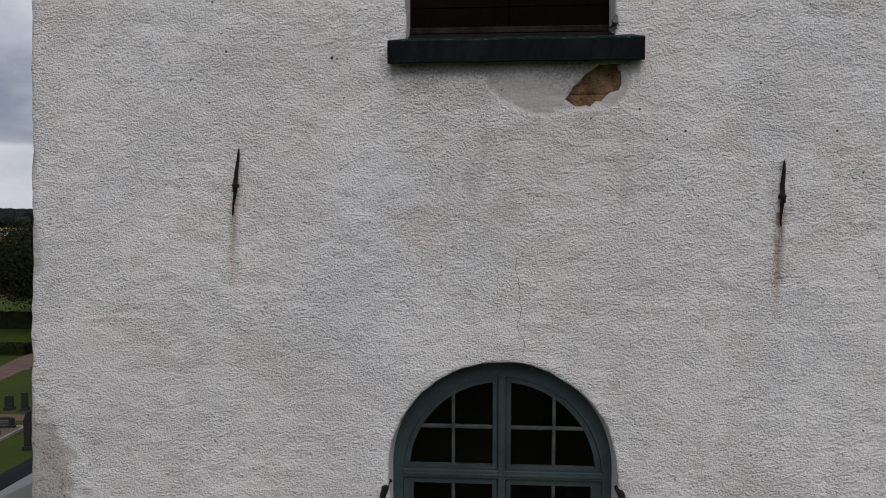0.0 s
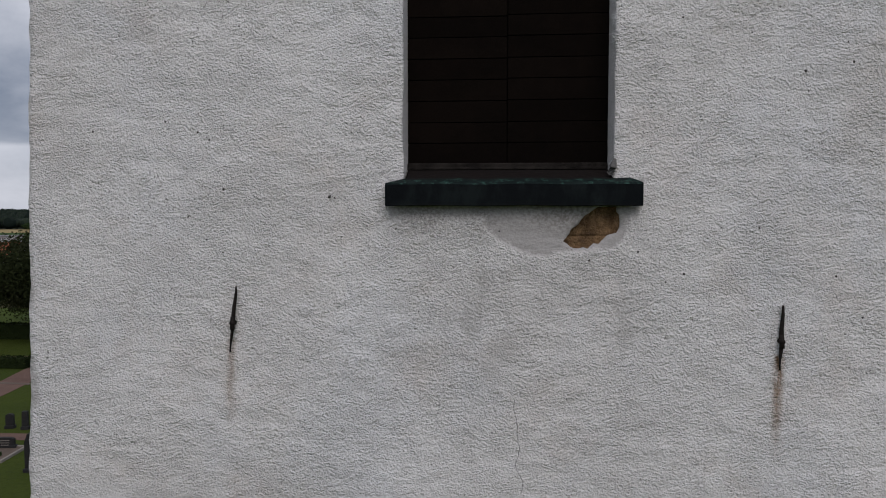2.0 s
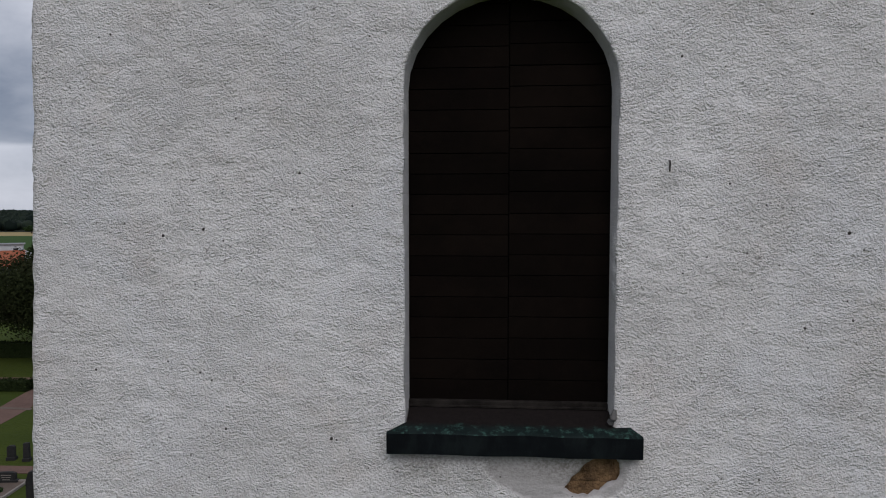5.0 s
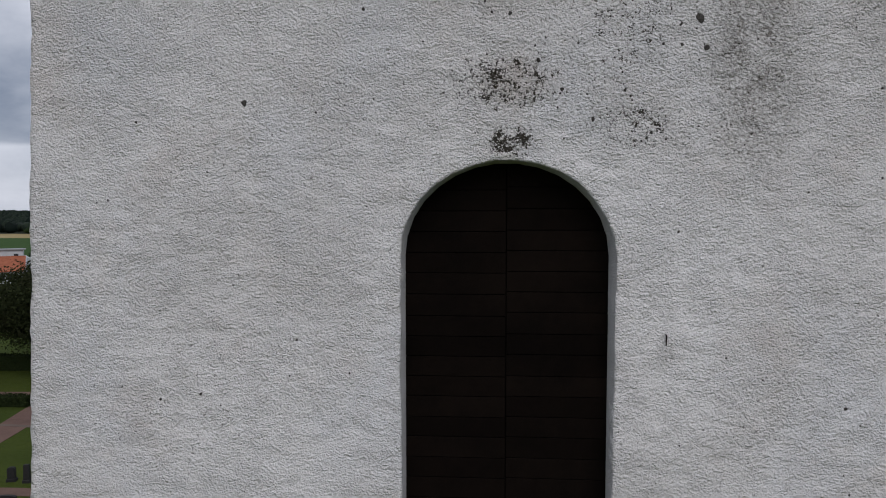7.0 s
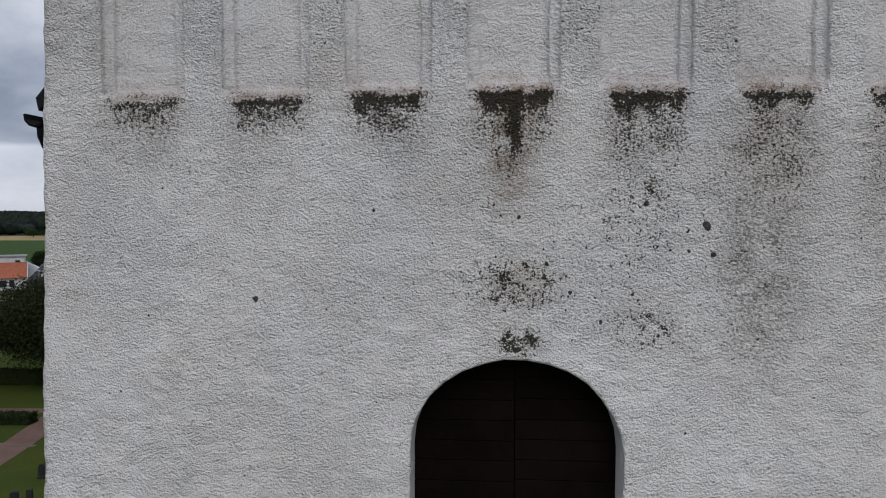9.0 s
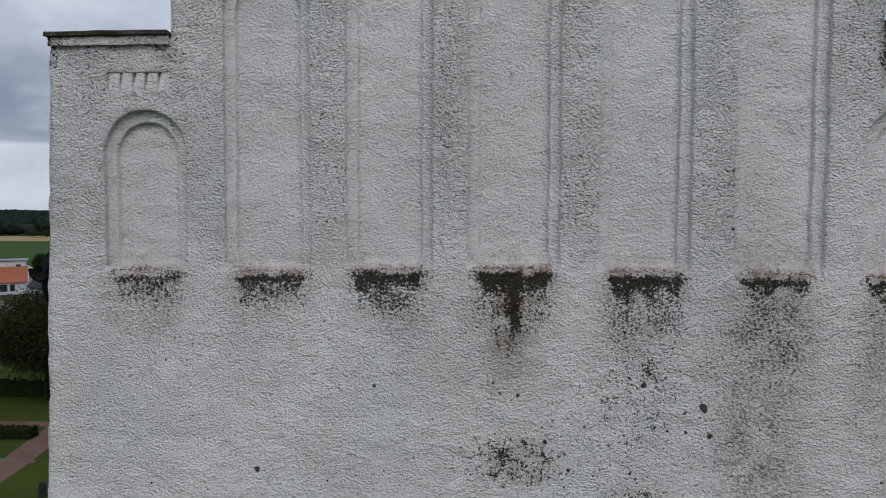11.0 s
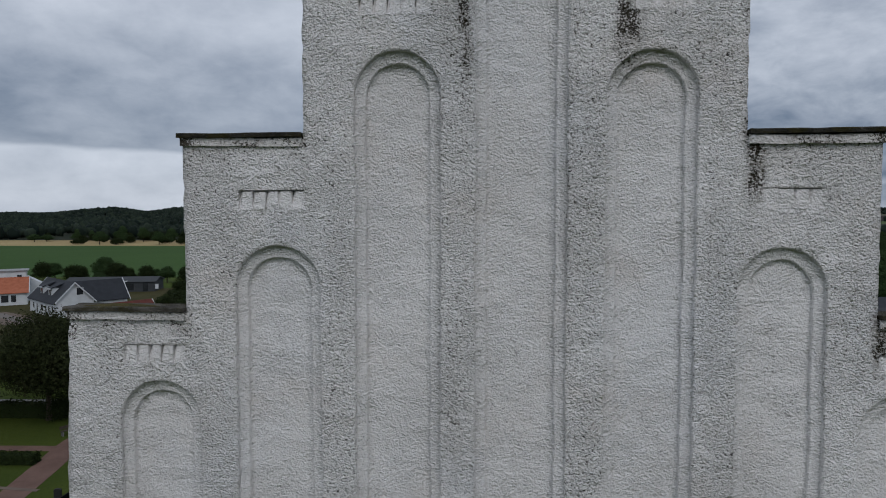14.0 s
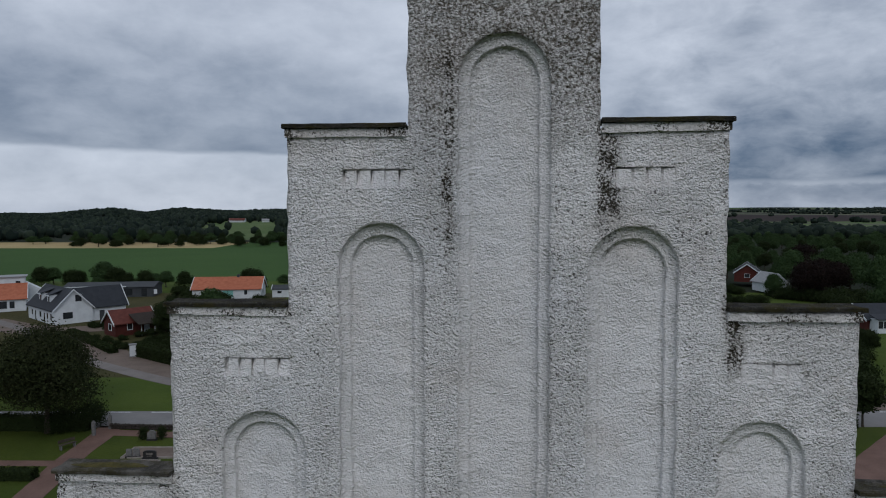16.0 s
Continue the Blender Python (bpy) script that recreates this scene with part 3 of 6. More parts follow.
    for v in bm.verts:
        x, y, z = v.co
        n1 = noise.noise(Vector((x * 3.1, 5.0, z * 0.9)))
        n2 = noise.noise(Vector((x * 9.0, 6.0, z * 2.0)))
        n3 = noise.noise(Vector((x * 6.0, 7.0, z * 6.0)))
        n4 = noise.noise(Vector((x * 14.0, 9.0, z * 14.0)))
        n5 = noise.noise(Vector((x * 23.0, 3.0, z * 27.0)))
        black, grime, rust = 0.0, 0.0, 0.0
        for k, (a, b, zb, ap) in enumerate(NICHES):
            c, hw = (a + b) / 2, (b - a) / 2
            if abs(x - c) > hw + 0.35:
                continue
            band, leg, wash, brown = runs[k]
            dense = (0.84, 0.90, 1.0, 1.04, 1.0, 0.90, 0.88)[k]
            if z < zb + 0.012:
                d = zb - z
                over = abs(x - c) + 0.03 * n3 + 0.015 * n4
                wx = 1 - soft(over + 0.42 * d * (1 + n1), hw - 0.065, hw + 0.015)
                wide = 1 - soft(over + 0.10 * n1, hw - 0.16, hw + 0.14)
                # ragged legs: how far down the growth reaches at this place
                reach = band + leg * max(0.0, 0.65 + 0.9 * noise.noise(Vector((x * 8.0, k * 3.7, 1.0))) + 0.25 * noise.noise(Vector((x * 21.0, k * 3.7, 4.0))))
                top = soft(d + 0.014 * n4, 0.006, 0.034)
                black = max(black, wx * top * dense * (1.02 + 0.25 * n3 + 0.25 * n4) * (1 - soft(d - 0.03 + 0.03 * n3, band * 0.6, band * 1.6)))
                black = max(black, wx * top * dense * (0.86 + 0.30 * n4) * (1 - soft(d - 0.03, reach * 0.25, reach * 1.50)))
                black = max(black, wide * top * (0.58 if k < 5 else 0.50) * (1 + 0.28 * n3 + 0.25 * n4) * (1 - soft(d, wash * 0.25, wash * (0.95 + 0.3 * n1))))
                grime = max(grime, wide * top * (0.32 + 0.20 * n1 + 0.10 * n3) * (1 - soft(d, wash * 0.2, wash * (1.1 + 0.3 * n1))))
                rust = max(rust, wide * top * brown * (1 + n3) * (1 - soft(d, 0.1, wash * 0.7)))
                # ochre wash on the lip, and the lip's shadow painted as a dark line
                rust = max(rust, (0.60 + 0.8 * brown) * (1 - soft(over, hw - 0.07, hw)) * (1 - soft(d, 0.010, 0.040)) * (1 + 0.6 * n3))
                black = max(black, 0.62 * wx * (1 - soft(abs(d - 0.004), 0.004, 0.014)))
                # drips off the lower corners of the frame
                edge = abs(abs(x - c) - hw + 0.02)
                black = max(black, 0.55 * (1 - soft(edge + 0.02 * n4, 0.02, 0.055)) * (1 - soft(abs(d - 0.035), 0.02, 0.06)))
            elif z < zb + 0.16 and abs(x - c) < hw:
                f = 1 - soft(z - zb, 0.03, 0.16)
                rust = max(rust, (0.20 + 0.7 * brown) * f * (1 + n3))
                black = max(black, (0.28 + 0.35 * n4) * f)
        # the dark run under the middle niche
        if 16.6 < z < 17.8:
            over = abs(x - 0.02 + n1 * 0.05 + n3 * 0.03)
            black = max(black, (1 - soft(over, 0.0, 0.14)) * soft(z, 16.95, 17.55) * (1.0 + 0.3 * n4))
            grime = max(grime, 0.55 * (1 - soft(over, 0.02, 0.24)) * soft(z, 16.7, 17.55) * (1 + n3))
            rust = max(rust, 0.42 * (1 - soft(over, 0.05, 0.30)) * soft(z, 16.75, 17.4) * (1 + n3))
        # blotches over the bell opening and the veil beside it
        for cx, cz, rx, rz, s, g in ((0.02, 16.42, 0.62, 0.30, 0.58, 0.16), (0.06, 15.99, 0.26, 0.15, 0.80, 0.2), (-0.1, 16.47, 0.16, 0.12, 0.72, 0.2), (0.93, 16.10, 0.46, 0.28, 0.50, 0.18),
                                     (0.92, 16.95, 0.46, 0.85, 0.46, 0.20), (1.75, 16.85, 0.40, 1.4, 0.32, 0.46), (1.45, 17.15, 0.3, 0.6, 0.32, 0.24), (2.75, 17.0, 0.28, 1.0, 0.36, 0.32),
                                     (0.3, 16.75, 0.9, 0.5, 0.30, 0.10), (1.6, 16.1, 0.7, 0.5, 0.26, 0.12)):
            d = math.hypot((x - cx) / rx, (z - cz) / rz) + 0.25 * n3
            f = 1 - soft(d, 0.25, 1.3)
            black = max(black, (s + 0.05) * f * (0.90 + 0.45 * n3 + 0.45 * n4 + 0.5 * n5))
            grime = max(grime, g * f * (1 + 0.8 * n3))
        # below the copings and along the re-entrant corners
        for i in range(4):
            zc = STEP_Z[i]
            lo_x = STEP_X[i + 1] if i < 3 else 0
            if lo_x - 0.02 < abs(x) < STEP_X[i] + 0.05 and zc - 0.45 < z <= zc + 0.02:
                f = soft(z, zc - 0.32 - 0.15 * n1, zc)
                black = max(black, (0.40 + 0.3 * n3 + 0.2 * n4) * f)
                grime = max(grime, (0.16 + 0.2 * n1) * f)
                rim = soft(abs(x), STEP_X[i] - 0.13, STEP_X[i])
                black = max(black, (0.52 + 0.4 * n3) * rim * soft(z, zc - 0.45, zc - 0.1))
        if z > 17.85 and y < 0.03:
            black = max(black, 0.12 + 0.16 * n1 + 0.14 * noise.noise(Vector((x * 1.1, 3.0, z * 0.7))) + 0.14 * n3)
            grime = max(grime, 0.045 + 0.12 * n1)
        if z > 21.4 and (y < 0.03 or z > 22.9):
            f = soft(z + 0.25 * n1 + (0.25 if x > 0.3 else 0.0), 21.4, 22.9) * soft(0.8 - abs(x), 0.0, 0.1)
            grime = max(grime, (0.70 + 0.20 * n1 + 0.14 * n3) * f)
            black = max(black, (0.20 + 0.18 * n1 + 0.18 * n3) * f)
            black = max(black, (0.40 + 0.35 * n3) * f * soft(z, 22.7, 23.3))
        if z > 21.6 and y >= 0.03:
            grime = max(grime, (0.26 + 0.2 * n1) * soft(z, 21.6, 22.7))
        # weeping streaks: x, top, length, half width, strength
        for sx, zt, ln, hw, s in ((1.635, 20.80, 0.62, 0.08, 0.82), (0.735, 22.1, 1.15, 0.12, 0.74), (-0.37, 22.6, 2.2, 0.05, 0.66), (0.48, 22.6, 4.6, 0.16, 0.42), (-0.45, 21.6, 3.6, 0.14, 0.40),
                              (-0.50, 19.4, 1.6, 0.08, 0.46), (2.56, 19.5, 0.5, 0.07, 0.75), (-1.34, 20.6, 2.4, 0.11, 0.38), (1.40, 20.4, 2.2, 0.08, 0.34), (-0.59, 21.2, 3.3, 0.03, 0.5), (0.36, 21.9, 4.0, 0.03, 0.5)):
            if zt - ln < z < zt + 0.1:
                wx = 1 - soft(abs(x - sx + n1 * 0.04 + n3 * 0.02), hw * 0.3, hw * 1.5)
                f = wx * soft(z, zt - ln, zt - ln * 0.45)
                black = max(black, s * f * (0.84 + 0.35 * n3 + 0.35 * n4))
                grime = max(grime, s * s * f * (1.10 + 0.35 * n1))
        for ax, az, s in ((-2.085, 11.33, 0.62), (2.02, 11.26, 1.10)):
            if az - 0.80 < z < az + 0.1:
                wx = 1 - soft(abs(x - ax + 0.02 * (az - z)), 0.008, 0.050)
                rust = max(rust, s * wx * soft(z, az - 0.78 - 0.1 * n2, az - 0.05))
            d = math.hypot((x - ax) / 0.10, (z - az - 0.25) / 0.30)
            rust = max(rust, 0.12 * (1 - soft(d, 0.4, 1.2)))
        d = math.hypot((x - 1.17) / 0.09, (z - 14.50) / 0.20)
        grime = max(grime, 0.20 * (1 - soft(d + 0.4 * n3, 0.3, 1.1)))
        if abs(x - 0.0) < 0.6 and 16.1 < z < 16.8:
            d = math.hypot((x - 0.10) / 0.34, (z - 16.42) / 0.24)
            rust = max(rust, 0.30 * (1 - soft(d + 0.4 * n3, 0.2, 1.1)))
        d = math.hypot((x - 0.05) / 0.9, (z - 11.6) / 0.6)
        rust = max(rust, 0.05 * (1 - soft(d + n3 * 0.6, 0.3, 1.1)))
        flat = 0.0
        for cx, cz, rx, rz in ((-3.72, 11.05, 0.10, 0.28), (-3.70, 11.75, 0.06, 0.16), (0.0, 11.35, 0.22, 0.3), (-0.12, 11.9, 0.16, 0.2), (0.9, 11.6, 0.1, 0.35), (-0.2, 11.65, 0.12, 0.35)):
            damp = 1 - soft(math.hypot((x - cx) / rx, (z - cz) / rz) + 0.6 * n3 + 0.3 * n4, 0.35, 1.0)
            flat = max(flat, (0.60 if cx < -3 else 0.34) * damp)
            grime = max(grime, (0.22 if cx < -3 else 0.15) * damp)
        d = math.hypot((x - 0.38) / 0.58, (z - 12.38) / 0.32)
        patch = 1 - soft(d + 0.25 * n1 + 0.12 * n3, 0.84, 0.96)
        flat = max(flat, patch)
        grime = max(grime, 0.13 * patch, 0.17 * patch * soft(d + 0.25 * n1, 0.70, 0.86))
        # worn cement repair at the corner of the tower, widening downwards
        d = (x + half_width(z)) - 0.40 * soft(10.0 - z, 0.0, 0.8) + 0.16 * n3 + 0.08 * n4
        fix = (1 - soft(d, -0.09, 0.05)) * soft(10.05 - z, 0.0, 0.2)
        flat = max(flat, 0.70 * fix)
        grime = max(grime, (0.20 + 0.22 * n1 + 0.12 * n4) * fix)
        black = max(black, (0.30 + 0.3 * n4) * fix)
        rust = max(rust, 0.16 * fix * (1 + n3))
        # band under the bell sill: darkest at the top, fading downwards and sideways
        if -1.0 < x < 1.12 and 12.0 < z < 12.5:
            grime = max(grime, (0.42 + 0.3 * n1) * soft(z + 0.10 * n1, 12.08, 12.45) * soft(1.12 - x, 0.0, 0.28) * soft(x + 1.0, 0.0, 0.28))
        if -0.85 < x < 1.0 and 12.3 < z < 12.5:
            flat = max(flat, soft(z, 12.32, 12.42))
        # recessed faces: smoother plaster in a darker tone than the outer face
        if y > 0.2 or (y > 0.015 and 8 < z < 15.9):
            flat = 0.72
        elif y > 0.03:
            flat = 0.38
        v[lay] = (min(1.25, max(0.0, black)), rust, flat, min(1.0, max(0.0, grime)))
        worn = 0.30 * soft(z, 15.6, 16.6)
        if z > 17.6 and y < 0.03:
            worn = max(worn, soft(z + 0.2 * n3, 17.7, 18.3) * (0.80 + 0.5 * n1))
        v[lay_worn] = (worn, worn, worn, 1.0)
    return bm


tower = empty("church_tower")
tagged(tower, "white roughcast church tower with a stepped gable and blind niches", "church tower")
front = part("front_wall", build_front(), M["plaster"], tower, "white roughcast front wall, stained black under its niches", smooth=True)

# other walls, floor slabs and the roof behind the gable
DEPTH = 7.0


def side_wall(sign):
    bm = bmesh.new()
    w0, w1 = half_width(0), half_width(17.65)
    pts = [(sign * w0, 0), (sign * w1, 17.65), (sign * (w1 - 0.85), 17.65), (sign * (w0 - 0.85), 0)]
    return prism(pts, 0.205, DEPTH)


for s in (-1, 1):
    w = part("side_wall", side_wall(s), M["plaster"], tower)
back = part("back_wall", prism([(-half_width(0) + 0.86, 0), (half_width(0) - 0.86, 0), (2.58, 17.6), (-2.58, 17.6)], DEPTH - 0.85, DEPTH - 0.01), M["plaster"], tower)
# unseen panel and decks added in black, so the panes look into darkness
part("inner_lining", prism([(-2.62, 7.0), (2.62, 7.0), (2.55, 17.5), (-2.55, 17.5)], 1.6, 1.7), M["dark"], tower, "added black panel standing in for the unlit tower interior")
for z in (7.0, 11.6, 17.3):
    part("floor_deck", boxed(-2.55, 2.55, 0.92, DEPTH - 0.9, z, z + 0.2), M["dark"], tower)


def saddle_roof():
    bm = bmesh.new()
    e, r = 3.68, 21.95
    for s in (-1, 1):
        a = [(s * e, 17.73), (0, r), (0, r + 0.10), (s * (e + 0.02), 17.83)]
        b = prism(a, 0.205, DEPTH + 0.15)
        me = bpy.data.meshes.new("tmp")
        b.to_mesh(me)
        b.free()
        bm.from_mesh(me)
        bpy.data.meshes.remove(me)
    return bm


part("roof", saddle_roof(), M["tarmetal"], tower, "black sheet-metal saddle roof behind the gable")
part("gable_back", prism([(-3.4, 17.66), (3.4, 17.66), (0, 22.0)], DEPTH - 0.4, DEPTH - 0.02), M["plaster"], tower)

# copings and the fillet below each
for i in range(4):
    for s in ((-1, 1) if i < 3 else (0,)):
        z = STEP_Z[i] + (0.022 if (i, s) == (2, 1) else 0.0)
        if s:
            xa, xb = STEP_X[i + 1] + 0.012, STEP_X[i] + 0.028
            x0, x1 = (xa, xb) if s > 0 else (-xb, -xa)
            f0, f1 = (xa, xb - 0.018) if s > 0 else (-xb + 0.018, -xa)
        else:
            x0, x1, f0, f1 = -STEP_X[3] - 0.06, STEP_X[3] + 0.06, -STEP_X[3] - 0.02, STEP_X[3] + 0.02

        def slab(xa, xb, ya, yb, za, zb, rough, seed):
            bm = bmesh.new()
            nx = max(4, int((xb - xa) / 0.06))
            rows = []
            for p in range(nx + 1):
                x = xa + (xb - xa) * p / nx
                ring = []
                for (yy, zz) in ((ya, za), (ya, zb - 0.008), (ya + 0.012, zb), ((ya + yb) / 2, zb - 0.012), (yb - 0.012, zb), (yb, zb - 0.01), (yb, za)):
                    v = noise.noise_vector(Vector((x * 6, seed, yy * 5 + zz * 3))) * rough
                    ring.append(bm.verts.new((x, yy + v.y, zz + v.z + 0.010 * noise.noise(Vector((x * 1.4, seed, 0))))))
                rows.append(ring)
            for a, b in zip(rows, rows[1:]):
                for k in range(len(a)):
                    bm.faces.new((a[k], a[(k + 1) % len(a)], b[(k + 1) % len(a)], b[k]))
            bm.faces.new(rows[0])
            bm.faces.new(rows[-1][::-1])
            bmesh.ops.recalc_face_normals(bm, faces=bm.faces)
            return bm

        cp = part("coping", slab(x0, x1, -0.048, 0.190, z + 0.014, z + 0.048, 0.006, i * 2.3 + s), M["greycoping" if i == 0 else "coping"], tower, "weathered grey mossy coping slab" if i == 0 else "dark mossy coping slab")
        if i == 0:          # a lens of moss on the wide lowest slabs
            bm = bmesh.new()
            cx, cy = (x0 + x1) / 2 + 0.06 * s, 0.080
            c0 = bm.verts.new((cx, cy, z + 0.064))
            ring = []
            for k in range(28):
                t = 2 * math.pi * k / 28
                q = 1 + 0.22 * noise.noise(Vector((math.cos(t) * 2, s, math.sin(t) * 2)))
                ring.append(bm.verts.new((cx + 0.30 * q * math.cos(t), cy + 0.062 * q * math.sin(t), z + 0.042)))
            for k in range(28):
                bm.faces.new((c0, ring[k], ring[(k + 1) % 28]))
            part("moss", bm, M["moss"], cp, "yellow-green moss cushion")
        fl = slab(f0, f1, -0.024, -0.002, z - 0.052, z + 0.0135, 0.008, i * 3.7 + s)
        lay = fl.verts.layers.float_color.new("dirt")
        for v in fl.verts:
            v[lay] = (0.42 + 0.5 * noise.noise(v.co * 5) + 0.35 * max(0.0, (abs(v.co.x) - (STEP_X[i] - 0.15)) / 0.15), 0.05, 0.3, 0.22 + 0.35 * noise.noise(v.co * 3))
        part("fillet", fl, M["plaster"], tower)

# saw-tooth bricks
for a, b, zt, n in FRIEZES:
    w = (b - a) / n
    for k in range(n):
        xa, xb = a + k * w + 0.001, a + (k + 1) * w - 0.001
        slot = rng.random() < 0.65          # an open joint; the others are choked with limewash
        deep = (0.040 + 0.02 * rng.random()) if slot else 0.018 + 0.016 * rng.random()
        xa += (0.009 + 0.008 * rng.random()) if slot else 0.006
        bm = bmesh.new()
        lo, hi = zt - TOOTH_H - 0.006, zt - 0.004 - 0.010 * rng.random()
        pts = [(xa, deep * 0.75), (xa + w * 0.2, deep * 0.3), (xb + 0.002, -0.002 + 0.008 * rng.random()), (xb + 0.002, 0.069), (xa, 0.069)]
        lowv = [bm.verts.new((p if i in (2, 3) else a + k * w - 0.003 + (p - xa), min(q, 0.004 * rng.random() + (0.010 if i == 0 else 0.0)) if i < 3 else q, lo)) for i, (p, q) in enumerate(pts)]
        topv = [bm.verts.new((p, q, hi)) for p, q in pts]
        for v in lowv + topv:
            v.co.y += wall_swell(v.co.x, v.co.z)
        bm.faces.new(lowv)
        bm.faces.new(topv[::-1])
        for i in range(5):
            j = (i + 1) % 5
            bm.faces.new((lowv[j], lowv[i], topv[i], topv[j]))
        bmesh.ops.recalc_face_normals(bm, faces=bm.faces)
        lay = bm.verts.layers.float_color.new("dirt")
        for v in bm.verts:
            v[lay] = (0.12 if v.co.x < xa + 0.02 else 0.0, 0, 0.3, 0)
        part("brick", bm, M["plaster"], front)

# bare brick where the plaster has fallen off under the sill
bm = bmesh.new()
rows = []
for p in range(41):
    row = []
    for q in range(27):
        x, z = 0.38 + p * 0.0152, 12.10 + q * 0.0135
        joint = 0.010 * math.exp(-(((z - 12.235 - 0.01 * noise.noise(Vector((x * 9, 0, 0)))) / 0.009) ** 2)) + 0.008 * math.exp(-((x - 0.70 + 0.1 * (z - 12.3)) / 0.010) ** 2)
        y = 0.036 + joint + 0.012 * noise.noise(Vector((x * 11, 2, z * 11))) + 0.008 * noise.noise(Vector((x * 30, 5, z * 30)))
        row.append(bm.verts.new((x, max(0.022, y), z)))
    rows.append(row)
for a, b in zip(rows, rows[1:]):
    for q in range(26):
        bm.faces.new((a[q], b[q], b[q + 1], a[q + 1]))
part("bare_brick", bm, M["brick"], front, "crumbling yellow-brown brick behind fallen plaster")

# lichen spots and pocks
bm = bmesh.new()
SPOTS = [(-3.14, 13.03, 14), (1.857, 12.30, 13), (1.59, 12.3, 9), (2.60, 11.65, 11), (-2.58, 14.07, 12), (-2.26, 14.12, 14), (-1.52, 14.54, 11),
         (2.43, 14.1, 14), (-1.895, 16.29, 24), (-2.72, 16.16, 13), (-1.36, 16.22, 14), (1.37, 16.84, 34), (1.42, 16.64, 22), (1.25, 16.66, 15),
         (0.25, 16.57, 20), (0.86, 16.35, 17), (0.42, 16.36, 15), (-0.02, 16.5, 14), (-1.35, 18.16, 9), (1.535, 18.12, 13), (-1.30, 12.53, 13),
         (-2.0, 17.57, 14), (0.05, 16.9, 16), (0.95, 17.0, 20), (1.1, 17.05, 12), (-1.0, 16.95, 12), (0.64, 16.15, 16), (1.05, 16.05, 14), (-2.95, 15.58, 11)]
for _ in range(150):
    SPOTS.append((rng.uniform(-3.4, 3.4), rng.uniform(9.0, 17.6), rng.uniform(3, 7.5)))
for _ in range(46):
    SPOTS.append((rng.uniform(-3.3, 3.4), rng.uniform(11.8, 17.5), rng.uniform(7, 12)))
for _ in range(60):
    SPOTS.append((rng.gauss(0.6, 0.7), rng.gauss(16.45, 0.35), rng.uniform(4, 12)))
for x, z, mm in SPOTS:
    if BELL[0] - 0.05 < x < BELL[1] + 0.05 and z < 15.9 and z > 12.3 or abs(x) < 0.95 and z < 10.3:
        continue
    r = mm / 1000
    y = wall_swell(x, z) - 0.002
    c = bm.verts.new((x, y - 0.002, z))
    ring = []
    for k in range(9):
        t = 2 * math.pi * k / 9
        q = r * (0.75 + 0.5 * rng.random())
        ring.append(bm.verts.new((x + q * math.cos(t), y + 0.003, z + q * 1.1 * math.sin(t))))
    for k in range(9):
        bm.faces.new((c, ring[k], ring[(k + 1) % 9]))
spots = part("lichen", bm, M["lichen"], front, "dark lichen spots on the plaster")
spots["kind"] = "stuff"

# hairline crack over the blue window
bm = bmesh.new()
pts = []
for k in range(26):
    f = k / 25
    pts.append((0.10 + 0.05 * f + 0.04 * noise.noise(Vector((f * 5, 1, 2))) + 0.015 * noise.noise(Vector((f * 19, 3, 2))), 11.0 - 0.72 * f))
prev = None
for k, (x, z) in enumerate(pts):
    y = wall_swell(x, z) - 0.0025
    w = 0.0012 + 0.0016 * abs(noise.noise(Vector((z * 9, 0, 0))))
    cur = (bm.verts.new((x - w, y, z)), bm.verts.new((x, y - 0.0008, z)), bm.verts.new((x + w, y, z)))
    if prev:
        bm.faces.new((prev[0], prev[1], cur[1], cur[0]))
        bm.faces.new((prev[1], prev[2], cur[2], cur[1]))
    prev = cur
part("crack", bm, M["lichen"], front, "fine dark crack in the plaster")

# iron wall anchors
for (x0, z0, x1, z1) in ((-2.026, 11.845, -2.082, 11.335), (2.03, 11.738, 2.018, 11.262)):
    bm = bmesh.new()
    n = 14
    tube(bm, [(x0 + (x1 - x0) * k / n + 0.0025 * math.sin(k * 0.9), -0.022, z0 + (z1 - z0) * k / n) for k in range(n + 1)],
         [0.007 + 0.009 * math.sin(math.pi * min(1, k / n * 1.1)) for k in range(n + 1)], 6)
    zc = z0 + (z1 - z0) * 0.55
    xc = x0 + (x1 - x0) * 0.55
    tube(bm, [(xc, 0.04, zc), (xc, -0.05, zc)], [0.024, 0.019], 8)
    tube(bm, [(xc, -0.03, zc + 0.05), (xc, -0.036, zc - 0.05)], [0.015, 0.020], 8)
    part("wall_anchor", bm, M["iron"], tower, "rusted iron wall anchor", smooth=True)
for x, z, s in ((1.170, 14.62, 0.085),):
    bm = bmesh.new()
    tube(bm, [(x, 0.03, z), (x + 0.003, -0.03, z - 0.01), (x, -0.035, z - s)], [0.006, 0.006, 0.005], 5)
    part("nail", bm, M["iron"], front, "bent rusty iron nail")

# eave gutter with its spout
bm = bmesh.new()
